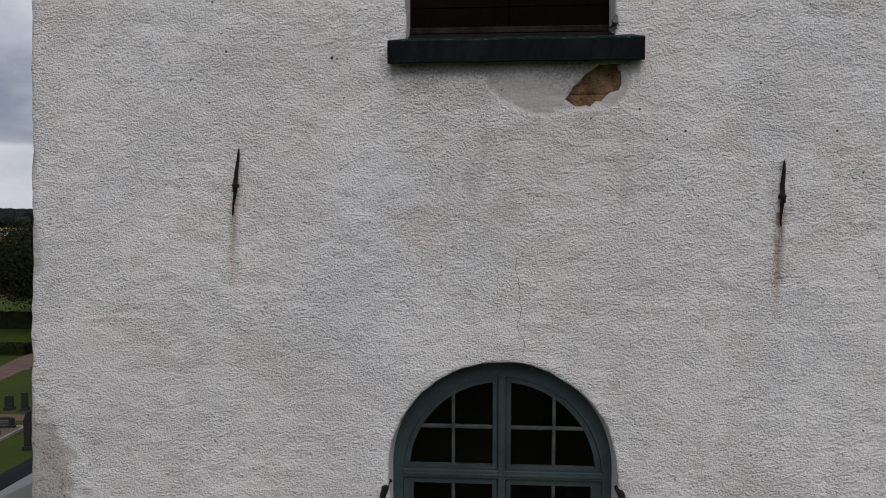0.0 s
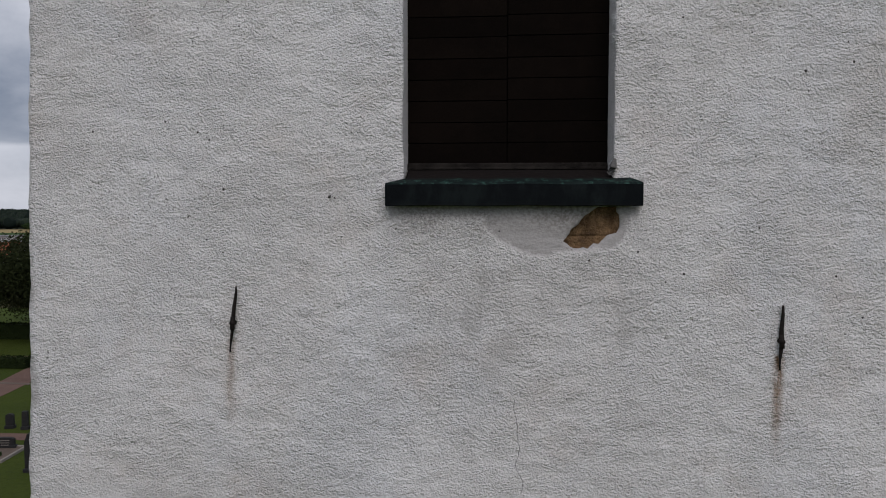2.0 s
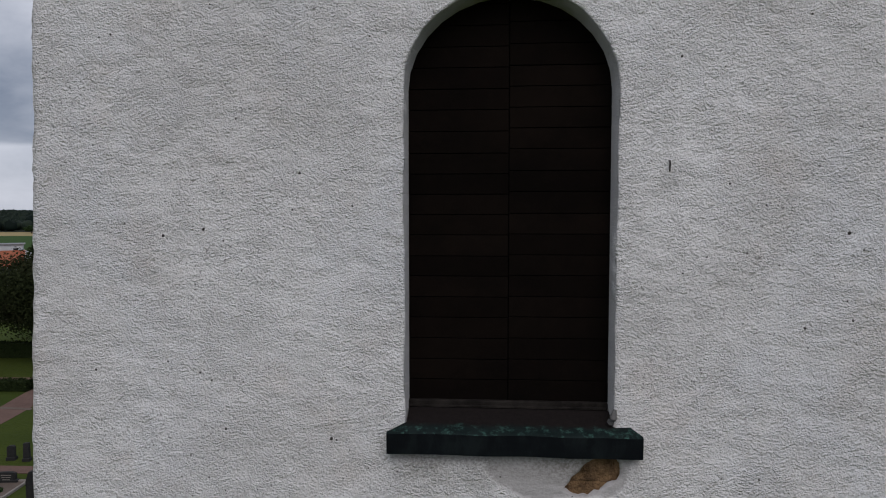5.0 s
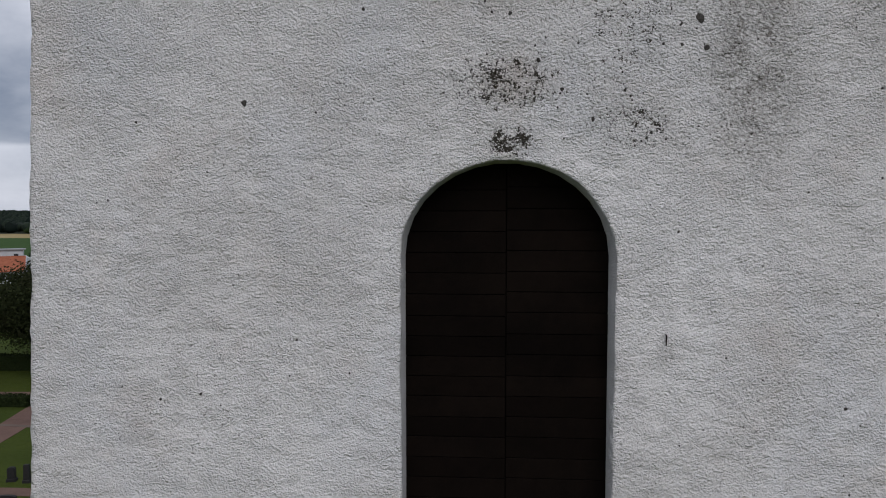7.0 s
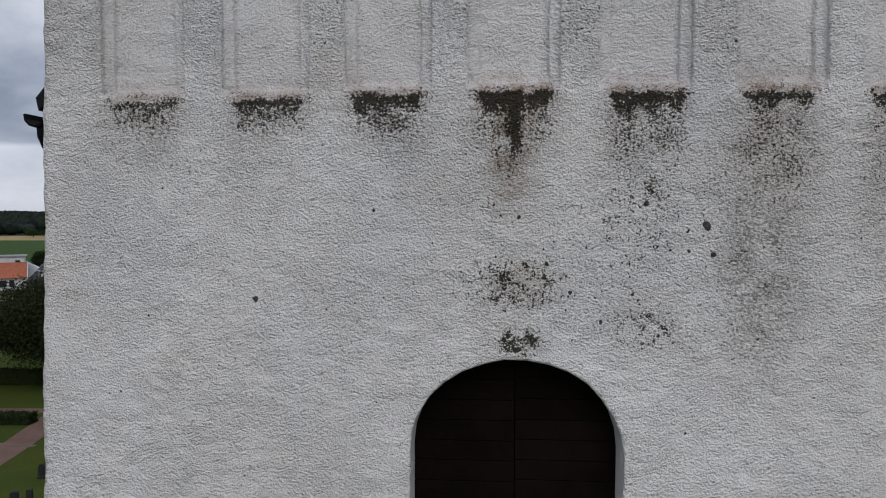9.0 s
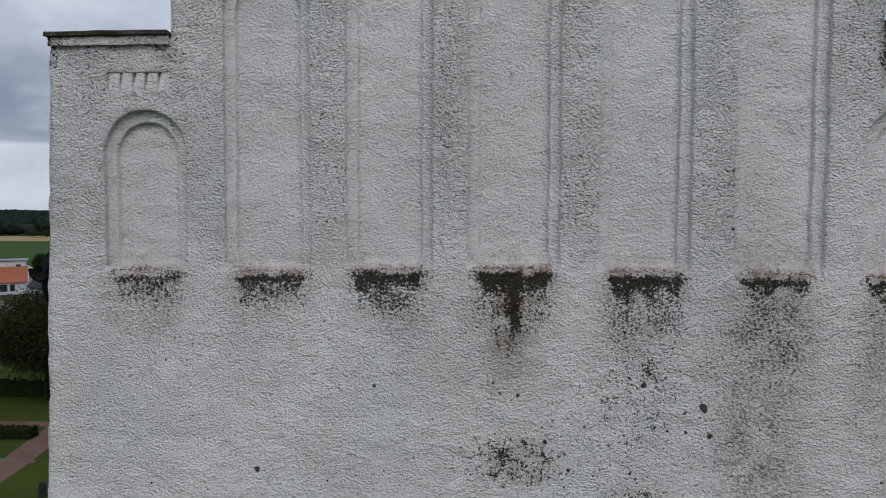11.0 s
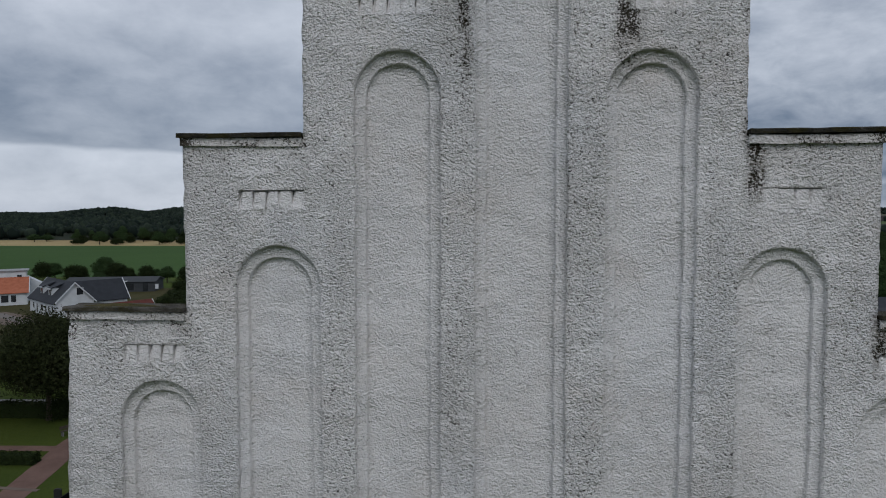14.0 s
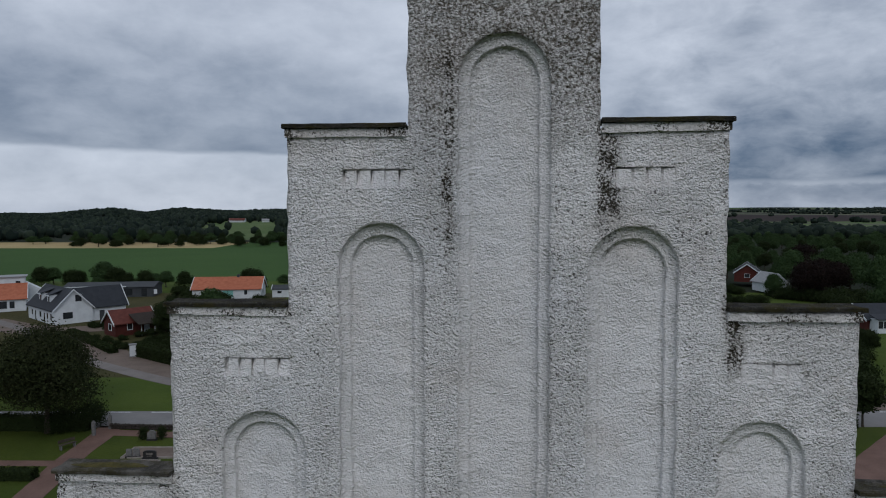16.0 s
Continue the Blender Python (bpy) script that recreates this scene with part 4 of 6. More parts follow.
for s in (-1,):
    prof = [(-0.10, 0.0), (-0.096, -0.045), (-0.07, -0.085), (-0.03, -0.10), (0.01, -0.085), (0.03, -0.045), (0.035, 0.0)]
    ring0, ring1 = [], []
    for x, z in prof + [(x * 0.86 - 0.002, z * 0.86 + 0.004) for x, z in prof[::-1]]:
        ring0.append(bm.verts.new((-3.86 + x * 1.35, 0.46, 17.745 + z * 1.1)))
        ring1.append(bm.verts.new((-3.86 + x * 1.35, DEPTH, 17.745 + z * 1.1)))
    for k in range(len(ring0)):
        j = (k + 1) % len(ring0)
        bm.faces.new((ring0[k], ring0[j], ring1[j], ring1[k]))
    bm.faces.new(ring0)
    bm.faces.new(ring1[::-1])
bmesh.ops.recalc_face_normals(bm, faces=bm.faces)
gut = part("gutter", bm, M["copper"], tower, "dark copper half-round gutter")
bm = bmesh.new()
tube(bm, [(-3.86, 0.55, 17.66), (-3.86, 0.55, 17.57), (-3.83, 0.55, 17.50), (-3.76, 0.55, 17.43), (-3.66, 0.55, 17.38), (-3.62, 0.56, 17.3), (-3.62, 0.56, 17.0)], [0.075, 0.07, 0.068, 0.066, 0.06, 0.05, 0.05], 12)
part("downpipe", bm, M["copper"], tower, "dark curved rainwater outlet", smooth=True)
bm = prism([(-3.44, 17.80), (-3.66, 17.78), (-3.66, 17.70), (-3.58, 17.62), (-3.44, 17.62)], 0.30, 0.52)
part("verge_flashing", bm, M["tarmetal"], tower, "black folded metal at the eave")

# ---- boarded bell opening ----
bell = empty("window_1")
tagged(bell, "tall round-headed bell opening closed with dark boards", "window", kind="structure")
SILL_Z = 12.735
bm = bmesh.new()
box(bm, -0.84, 0.03, 0.30, 0.34, 12.6, 15.95)
box(bm, 0.034, 0.90, 0.30, 0.34, 12.6, 15.95)
part("backing", bm, M["dark"], bell)
for side_x in ((-0.80, 0.036), (0.042, 0.86)):
    z = SILL_Z + 0.05
    leaf_ob = part("shutter", boxed(side_x[0], side_x[1], 0.252, 0.295, z, 15.93), M["boards"], bell, "dark brown boarded shutter")
    k = 0
    while z < 15.85:
        h = 0.155 + 0.012 * rng.random()
        tilt = 0.006 * rng.random()
        bm = boxed(side_x[0], side_x[1], 0.222 + tilt, 0.251, z, z + h - 0.005, bev=0.003)
        part("board", bm, M["boards"], leaf_ob)
        z += h
bm = bmesh.new()
box(bm, -0.74, 0.80, 0.185, 0.232, SILL_Z + 0.005, SILL_Z + 0.055, 0.008)
part("bottom_rail", bm, M["wornrail"], bell, "weathered brown bottom rail with pale worn edges")
bm = bmesh.new()
box(bm, -0.735, 0.795, 0.168, 0.184, SILL_Z + 0.002, SILL_Z + 0.022, 0.004)
part("drip_strip", bm, M["wornrail"], bell)
# copper sill: sloping top, upstand and drip edge
bm = bmesh.new()
nx = 28
rows = []
for p in range(nx + 1):
    x = -0.862 + 1.866 * p / nx
    w = 0.006 * noise.noise(Vector((x * 3, 0, 0)))
    rows.append([bm.verts.new(q) for q in ((x, 0.20, SILL_Z + 0.01), (x, 0.02, 12.668 + w), (x, -0.093 + w, 12.628 + w), (x, -0.102 + w, 12.616 + w), (x, -0.102 + w * 0.6, 12.463 + w), (x, -0.090, 12.458 + w), (x, -0.080, 12.478), (x, 0.0, 12.482), (x, 0.20, 12.5))])
for a, b in zip(rows, rows[1:]):
    for k in range(len(a)):
        bm.faces.new((a[k], b[k], b[(k + 1) % len(a)], a[(k + 1) % len(a)]))
bm.faces.new(rows[0])
bm.faces.new(rows[-1][::-1])
for v in bm.verts:
    if v.co.y > 0.01:
        v.co.x = min(0.775, max(-0.725, v.co.x))
bmesh.ops.recalc_face_normals(bm, faces=bm.faces)
part("sill", bm, M["copper"], bell, "dark copper sill with green patina along its edge")
bm = bmesh.new()
tube(bm, [(0.79, 0.01, 12.70), (0.80, -0.03, 12.74), (0.815, -0.01, 12.80)], [0.03, 0.028, 0.012], 6)
part("mortar_lump", bm, M["graniterough"], bell)

# ---- blue arched window ----
win = empty("window_2", pose(0, 0, -0.018))
tagged(win, "round-headed grey-blue painted wooden window with small panes", "window", kind="structure")
CZ = 9.300
SILL2 = 7.97


def half_ring(r0, r1, y0, y1, a0, a1, n=20, foot=None):
    """Part of a flat ring in the xz plane; foot carries its ends straight down."""
    bm = bmesh.new()
    prof = [(math.cos(a0 + (a1 - a0) * k / n), math.sin(a0 + (a1 - a0) * k / n)) for k in range(n + 1)]
    out = [(r1 * c, CZ + r1 * s) for c, s in prof]
    inn = [(r0 * c, CZ + r0 * s) for c, s in prof]
    if foot is not None:
        out = [(out[0][0], foot)] + out + [(out[-1][0], foot)]
        inn = [(inn[0][0], foot)] + inn + [(inn[-1][0], foot)]
    rows = []
    for (xo, zo), (xi, zi) in zip(out, inn):
        rows.append([bm.verts.new(q) for q in ((xo, y0, zo), (xi, y0, zi), (xi, y1, zi), (xo, y1, zo))])
    for a, b in zip(rows, rows[1:]):
        for k in range(4):
            bm.faces.new((a[k], a[(k + 1) % 4], b[(k + 1) % 4], b[k]))
    bm.faces.new(rows[0])
    bm.faces.new(rows[-1][::-1])
    bmesh.ops.recalc_face_normals(bm, faces=bm.faces)
    return bm


part("frame", half_ring(0.785, 0.90, 0.150, 0.26, 0, math.pi, 56, SILL2), M["bluewood"], win, "grey-blue arched frame")
part("mullion", boxed(-0.030, 0.030, 0.135, 0.26, SILL2, CZ + 0.80, bev=0.006), M["bluewood"], win)
part("transom", boxed(-0.79, 0.79, 0.140, 0.26, 9.262, 9.332, bev=0.006), M["bluewood"], win)
part("cover_strip", boxed(-0.76, 0.76, 0.128, 0.139, 9.287, 9.307, bev=0.003), M["bluewood"], win)
for s in (-1, 1):
    for upper in (True, False):
        xa, xb = 0.034, 0.072
        if upper:
            bm = half_ring(0.738, 0.783, 0.165, 0.215, 0.05, math.pi / 2 - 0.05, 26)
            box(bm, xa, xb, 0.166, 0.216, 9.335, CZ + 0.765)
            box(bm, xb, 0.735, 0.1665, 0.2165, 9.335, 9.362)
            top_z, low_z = 10.035, 9.360
        else:
            bm = boxed(xa, xb, 0.166, 0.216, SILL2 + 0.03, 9.259)
            box(bm, 0.705, 0.783, 0.166, 0.216, SILL2 + 0.03, 9.259)
            box(bm, xb, 0.705, 0.1665, 0.2165, 9.212, 9.259)
            box(bm, xb, 0.705, 0.1665, 0.2165, SILL2 + 0.03, SILL2 + 0.09)
            top_z, low_z = 9.212, SILL2 + 0.09
        for v in bm.verts:
            v.co.x *= s
        if s < 0:
            bmesh.ops.reverse_faces(bm, faces=bm.faces)
        sash = part("sash", bm, M["bluewood"], win)
        bars = [0.385 if s < 0 else 0.41]
        cross = [9.672] if upper else [8.84, 8.42]
        for bx in bars:
            hi = CZ + math.sqrt(0.742 ** 2 - bx ** 2) if upper else top_z
            part("muntin", boxed(min(s * (bx - 0.013), s * (bx + 0.013)), max(s * (bx - 0.013), s * (bx + 0.013)), 0.168, 0.200, low_z, hi, bev=0.004), M["muntin"], sash, "pale weathered muntin")
        for bz in cross:
            rx = math.sqrt(0.742 ** 2 - (bz - CZ) ** 2) if upper else 0.706
            part("muntin", boxed(min(s * xb, s * rx), max(s * xb, s * rx), 0.1665, 0.199, bz - 0.013, bz + 0.013, bev=0.004), M["muntin"], sash, "pale weathered muntin")
        zs = [low_z] + cross + [top_z]
        for za, zb in zip(zs, zs[1:]):
            for x0, x1 in ((xb, bars[0]), (bars[0], 0.738 if upper else 0.705)):
                if upper:
                    cols = []
                    for k in range(9):
                        x = x0 + (x1 - x0) * k / 8
                        zt = min(zb, CZ + math.sqrt(max(0, 0.744 ** 2 - x * x)))
                        if zt > za + 0.005:
                            cols.append((x, zt))
                    if len(cols) < 2:
                        continue
                    outline = [(cols[0][0], za), (cols[-1][0], za)] + [(x, z) for x, z in cols[::-1]]
                else:
                    outline = [(x0, za), (x1, za), (x1, zb), (x0, zb)]
                pn = part("pane", prism([(s * x, z) for x, z in outline], 0.186, 0.190), M["glass"], sash)
                pn.visible_shadow = False
bm = bmesh.new()
box(bm, -0.95, 0.95, -0.06, 0.16, SILL2 - 0.06, SILL2 - 0.005, 0.01)
part("sill", bm, M["copper"], win, "dark sheet-metal sill")
for s in (-1, 1):
    bm = bmesh.new()
    tube(bm, [(s * 0.878, 0.05, 9.27), (s * 0.905, -0.012, 9.235), (s * 0.925, -0.018, 9.17), (s * 0.92, -0.015, 9.05)], [0.022, 0.030, 0.026, 0.02], 7)
    part("shutter_hinge", bm, M["iron"], win, "black iron shutter pintle")

# ---- ground: one sheet, with fields that follow its grid ----
TURN = radians(4.05)


def uv(u, v):
    """From ahead-and-across of the gable to world x, y."""
    return (u * math.cos(TURN) - v * math.sin(TURN), u * math.sin(TURN) + v * math.cos(TURN))


def smoothstep(v, a, b):
    t = min(1.0, max(0.0, (v - a) / (b - a)))
    return t * t * (3 - 2 * t)


def terrain(u, v):
    r = math.hypot(u, v)
    if r < 600:
        return 0.0
    if v > 0:
        k = u / max(v, 1)
        left = smoothstep(v, 800, 1700) * (7 + 14 * math.exp(-((k + 0.50) / 0.10) ** 2) + 5 * math.exp(-((k + 0.30) / 0.05) ** 2) + 3 * math.sin(k * 45)) + 6 * smoothstep(v, 2200, 3200)
        right = np.interp(v, (600, 1200, 2000, 3500, 4600), (0, 4, 14, 39, 52)) + 3 * math.sin(u / 310.0) * smoothstep(v, 900, 2000)
        m = smoothstep(k, -0.1, 0.15)
        h = left * (1 - m) + right * m
    else:
        h = 10 * smoothstep(r, 900, 2500)
    if v > 0:
        k = u / max(v, 1)
        h += 9.0 * smoothstep(v, 600, 860) * smoothstep(k, -0.46, -0.40) * smoothstep(-k, 0.18, 0.24)
    return h + 2.0 * noise.noise(Vector((u / 400, v / 400, 0))) * smoothstep(r, 600, 1200)


def ground_kind(u, v):
    if math.hypot(u, v) < 300 and v < 60:
        return 7
    if v < 0 or abs(u) > 1.3 * v + 300:
        return 5 if math.hypot(u, v) > 400 else 0
    k = u / max(v, 1)
    if k < 0.1:
        if 90 < v < 175 and k < -0.28:
            return 8
        if v < 200:
            return 0
        if v < 392:
            return 1
        if v < 470:
            return 2 if k < -0.32 else 1
        if 500 < v < 900 and -0.38 < k < -0.24:
            return 6
        return 4
    if v < 170:
        return 0
    if v < 600:
        return 4
    if v < 1200:
        return 6 if int(v / 150 + u / 220) % 3 else 5
    if v < 2000:
        return 3
    if v < 2150:
        return 5
    return (5, 4, 5, 5, 1)[int(v / 260 + u / 420) % 5]


vs_ = [-4500, -2500, -1500, -900, -500, -250, -120, -60, -20, 0, 20, 40, 60, 80, 110, 140, 170, 200, 250, 300, 350, 392, 430, 470, 515, 560, 600, 660, 720, 800, 900,
       1000, 1100, 1200, 1300, 1400, 1500, 1600, 1700, 1800, 1900, 2000, 2150, 2300, 2500, 2750, 3000, 3250, 3500, 3800, 4100, 4500]
us_ = [s * q for s in (1,) for q in (-4500, -3500, -2800, -2300)] + list(range(-2000, -400, 50)) + list(range(-400, 400, 20)) + list(range(400, 2001, 50)) + [2300, 2800, 3500, 4500]
bm = bmesh.new()
grid = [[bm.verts.new((*uv(u, v), terrain(u, v))) for u in us_] for v in vs_]
for i in range(len(vs_) - 1):
    for j in range(len(us_) - 1):
        f = bm.faces.new((grid[i][j], grid[i][j + 1], grid[i + 1][j + 1], grid[i + 1][j]))
        f.material_index = ground_kind((us_[j] + us_[j + 1]) / 2, (vs_[i] + vs_[i + 1]) / 2)
ground = link_mesh("ground", bm, [M["lawn"], M["crop"], M["wheat"], M["soil"], M["forestfloor"], M["farfield"], M["meadow"], M["churchlawn"], M["drylawn"]], smooth=True)
tagged(ground, "mown churchyard lawn running out into crop fields and low hills", "ground", kind="structure")


def strip(name, pts, width, z, mat, label, category, thick=0.06):
    """A ribbon of road or path along pts (x, y)."""
    bm = bmesh.new()
    L, R = [], []
    for i, p in enumerate(pts):
        a, b = Vector(pts[max(i - 1, 0)]), Vector(pts[min(i + 1, len(pts) - 1)])
        d = (b - a).normalized()
        n = Vector((-d.y, d.x)) * width / 2
        w = 1 + 0.05 * noise.noise(Vector((p[0] * 0.3, p[1] * 0.3, 0)))
        L.append((bm.verts.new((p[0] + n.x * w, p[1] + n.y * w, z)), bm.verts.new((p[0] + n.x * w, p[1] + n.y * w, z - thick))))
        R.append((bm.verts.new((p[0] - n.x * w, p[1] - n.y * w, z)), bm.verts.new((p[0] - n.x * w, p[1] - n.y * w, z - thick))))
    for i in range(len(pts) - 1):
        bm.faces.new((R[i][0], R[i + 1][0], L[i + 1][0], L[i][0]))
        bm.faces.new((L[i][0], L[i + 1][0], L[i + 1][1], L[i][1]))
        bm.faces.new((R[i + 1][0], R[i][0], R[i][1], R[i + 1][1]))
    bmesh.ops.recalc_face_normals(bm, faces=bm.faces)
    ob = link_mesh(name, bm, mat)
    return tagged(ob, label, category, kind="structure")


def bend(pts, n=6):
    """Catmull-Rom through a few control points."""
    out = []
    q = [pts[0]] + list(pts) + [pts[-1]]
    for i in range(1, len(q) - 2):
        for k in range(n):
            t = k / n
            a, b, c, d = (np.array(p, float) for p in q[i - 1:i + 3])
            out.append(tuple(0.5 * (2 * b + (c - a) * t + (2 * a - 5 * b + 4 * c - d) * t * t + (3 * b - a - 3 * c + d) * t ** 3)))
    out.append(tuple(map(float, pts[-1])))
    return out


strip("road", bend([(-190, 49), (-90, 56.6), (-36.5, 60.2), (20, 64), (90, 70)]), 5.4, 0.02, M["asphalt"], "grey asphalt village road past the churchyard wall", "road")
for k in range(34):
    x = -110 + k * 4.6
    y = 62.55 + (x + 36.5) * 0.069
    strip("road_line", [(x, y), (x + 2.4, y + 0.166)], 0.13, 0.032, M["roadline"], "white painted road edge line", "road line", 0.008)
strip("side_road", bend([(-128, 139), (-92, 114), (-76, 102), (-62, 88.5), (-50, 80.5), (-38, 73.8), (-24, 68)]), 2.3, 0.035, M["lane"], "narrow grey asphalt lane between lawn and gardens", "road")
strip("drive", bend([(-86, 112), (-76, 106), (-64, 95), (-54, 87.5), (-42, 80), (-28, 73)]), 6.0, 0.02, M["drivegravel"], "brown gravel verge and drive", "drive")
strip("yard", bend([(-100, 118), (-92, 113.5), (-82, 108.5), (-70, 113)]), 7.0, 0.03, M["drivegravel"], "bare brown earth yard in front of a villa", "yard")
strip("path", bend([(-33.0, 25), (-33.9, 36), (-35.2, 43), (-36.6, 49), (-37.4, 55), (-38.2, 58)]), 2.3, 0.02, M["gravel"], "reddish gravel churchyard path", "path")
strip("path", bend([(-62, 46.6), (-48, 47.4), (-37.5, 48.0)]), 1.2, 0.028, M["gravel"], "reddish gravel side path", "path")
strip("path", bend([(-37.2, 56.0), (-34, 55.9), (-28, 55.6), (-18, 55)]), 1.6, 0.028, M["gravel"], "reddish gravel path along the wall", "path")
strip("path", bend([(-50, 28.3), (-30, 29.0), (-12, 29.4)]), 1.0, 0.024, M["gravel"], "reddish gravel path between graves", "path")
strip("path", bend([(-45, 40.6), (-33, 39.8)]), 0.4, 0.03, M["drivegravel"], "narrow gravel edging in the lawn", "edging")
strip("path", bend([(60, 90), (48, 74), (43.5, 71), (30, 67)]), 3.6, 0.022, M["drivegravel"], "pale gravel lane behind the trees", "lane")
strip("path", bend([(46, 66), (37, 57), (31, 50), (27, 40)]), 3.2, 0.026, M["gravel"], "reddish gravel churchyard path", "path")

# ---- plants ----


def leaf_cloud(name, centres, n, size, mat, parent, seed, flat=0.0):
    """Crown: n small bent leaf clumps scattered over the shells of several lobes (x, y, z, radius, squash)."""
    g = np.random.default_rng(seed)
    c = np.array(centres)
    w = c[:, 3] ** 2
    idx = g.choice(len(c), n, p=w / w.sum())
    d = g.normal(size=(n, 3))
    d /= np.linalg.norm(d, axis=1, keepdims=True)
    rad = c[idx, 3] * (0.55 + 0.5 * g.random(n) ** 0.6) * (1 + 0.18 * g.normal(size=n))
    p = c[idx, :3] + d * rad[:, None] * np.stack([np.ones(n), np.ones(n), c[idx, 4]], 1)
    out = d + 0.5 * g.normal(size=(n, 3))
    a = np.cross(out, g.normal(size=(n, 3)))
    a /= np.linalg.norm(a, axis=1, keepdims=True)
    b = np.cross(out, a)
    b /= np.linalg.norm(b, axis=1, keepdims=True)
    s = size * (0.6 + 0.8 * g.random(n))[:, None]
    e = -d
    v = np.stack([p - a * s, p + b * s * 0.62 + e * s * 0.2, p + a * s, p - b * s * 0.62 + e * s * 0.2], 1).reshape(-1, 3)
    f = np.arange(n * 4).reshape(n, 4)
    me = bpy.data.meshes.new(name)
    me.from_pydata(v.tolist(), [], f.tolist())
    me.materials.append(mat)
    ob = new(name, me)
    ob.parent = parent
    return ob


def tree(height, radius, lobes, n, size, mat, seed, bare=0.22, label="", name="tree", category="tree", wide=0.8):
    rr = random.Random(seed)
    t = empty(name)
    bm = bmesh.new()
    h0 = height * bare
    tr = max(0.05, height * 0.022)
    tube(bm, [(0, 0, -0.1), (0.02 * height * 0.3, 0, h0 * 0.6), (0, 0.05, h0 * 1.3), (0.1, 0, height * 0.62)], [tr * 1.35, tr, tr * 0.85, tr * 0.3], 8)
    cs = []
    for k in range(lobes):
        ang = 2.4 * k + rr.random()
        f = (k + 0.5) / lobes
        z = h0 + (height - h0) * (0.25 + 0.62 * f)
        out = radius * 0.62 * math.sqrt(max(0.05, 1 - (2 * f - 0.75) ** 2 * 0.8)) * (0.55 + 0.5 * rr.random())
        r = radius * (0.34 + 0.22 * rr.random())
        cs.append((out * math.cos(ang), out * math.sin(ang), min(z, height - r * 0.7), r, wide))
        if k % 2 == 0:
            tube(bm, [(0, 0, h0 * 1.1 + f * height * 0.25), (out * 0.5 * math.cos(ang), out * 0.5 * math.sin(ang), z * 0.85), (out * math.cos(ang), out * math.sin(ang), z)], [tr * 0.5, tr * 0.32, tr * 0.1], 5)
    cs.append((0, 0, h0 + (height - h0) * 0.5, radius * 0.6, 1.0))
    part("trunk", bm, M["bark"], t)
    leaf_cloud("crown", cs, n, size, mat, t, seed)
    tagged(t, label, category)
    return t


def shrub(size, n, leaf, mat, seed, label, name="bush", category="bush", tall=0.8):
    rr = random.Random(seed)
    t = empty(name)
    bm = bmesh.new()
    for k in range(3):
        a = 2.1 * k
        tube(bm, [(0, 0, -0.05), (0.3 * size * math.cos(a), 0.3 * size * math.sin(a), size * 0.5)], [0.05 * size, 0.02 * size], 5)
    part("stem", bm, M["bark"], t)
    cs = [(rr.uniform(-0.45, 0.45) * size, rr.uniform(-0.45, 0.45) * size, size * tall * rr.uniform(0.35, 0.75), size * rr.uniform(0.35, 0.55), tall) for _ in range(6)]
    leaf_cloud("crown", cs, n, leaf, mat, t, seed)
    tagged(t, label, category)
    return t


def hedge(x0, y0, x1, y1, width, height, mat, label, seed, n=2600, leaf=0.07):
    """A clipped hedge from one point to another: a dense core under a skin of small leaves."""
    t = empty("hedge", pose(x0, y0, 0, 0, 0, math.degrees(math.atan2(y1 - y0, x1 - x0))))
    L = math.hypot(x1 - x0, y1 - y0)
    part("core", boxed(0.05, L - 0.05, -width / 2 + 0.08, width / 2 - 0.08, -0.03, height - 0.08, bev=0.06), mat, t)
    g = np.random.default_rng(seed)
    face_i = g.integers(0, 4, n)
    a, b = g.random(n), g.random(n)
    p = np.empty((n, 3))
    p[:, 0] = a * L
    p[:, 1] = np.where(face_i == 0, -width / 2, np.where(face_i == 1, width / 2, (b - 0.5) * width))
    p[:, 2] = np.where(face_i < 2, b * height, height)
    end = face_i == 3
    p[end, 0] = np.where(a[end] < 0.5, 0, L)
    p[end, 2] = g.random(end.sum()) * height
    p += g.normal(size=(n, 3)) * 0.035
    d1 = g.normal(size=(n, 3))
    d1 /= np.linalg.norm(d1, axis=1, keepdims=True)
    d2 = np.cross(d1, g.normal(size=(n, 3)))
    d2 /= np.linalg.norm(d2, axis=1, keepdims=True)
    s = leaf * (0.6 + 0.8 * g.random(n))[:, None]
    v = np.stack([p - d1 * s, p + d2 * s * 0.7, p + d1 * s, p - d2 * s * 0.7], 1).reshape(-1, 3)
    me = bpy.data.meshes.new("leaves")
    me.from_pydata(v.tolist(), [], np.arange(n * 4).reshape(n, 4).tolist())
    me.materials.append(mat)
    lv = new("leaves", me)
    lv.parent = t
    return tagged(t, label, "hedge")


# the great dark tree by the gate and its neighbours
T1 = tree(10.4, 5.4, 22, 34000, 0.120, M["leafbrown"], 11, 0.2, "large dusky brown-green broadleaf tree beside the churchyard hedge")
T1.matrix_basis = pose(-43.2, 55.5, 0)
for x, y, s, r in ((-52.5, 53.5, 0.95, 70), (-61, 56, 1.0, 160), (-50, 66.5, 0.75, 200)):
    copy_thing(T1, pose(x, y, 0, 0, 0, r) @ Matrix.Scale(s, 4))
B1 = shrub(2.5, 6000, 0.085, M["leafdark"], 5, "dense dark green bush beside the gate", tall=0.95)
B1.matrix_basis = pose(-40.2, 57.0, 0)
copy_thing(B1, pose(-42.6, 56.4, 0, 0, 0, 80) @ Matrix.Scale(0.8, 4))
hedge(-64, 55.0, -39.6, 56.6, 1.1, 1.5, M["leafdark"], "clipped dark hedge along the churchyard edge", 3, 6000, 0.09)
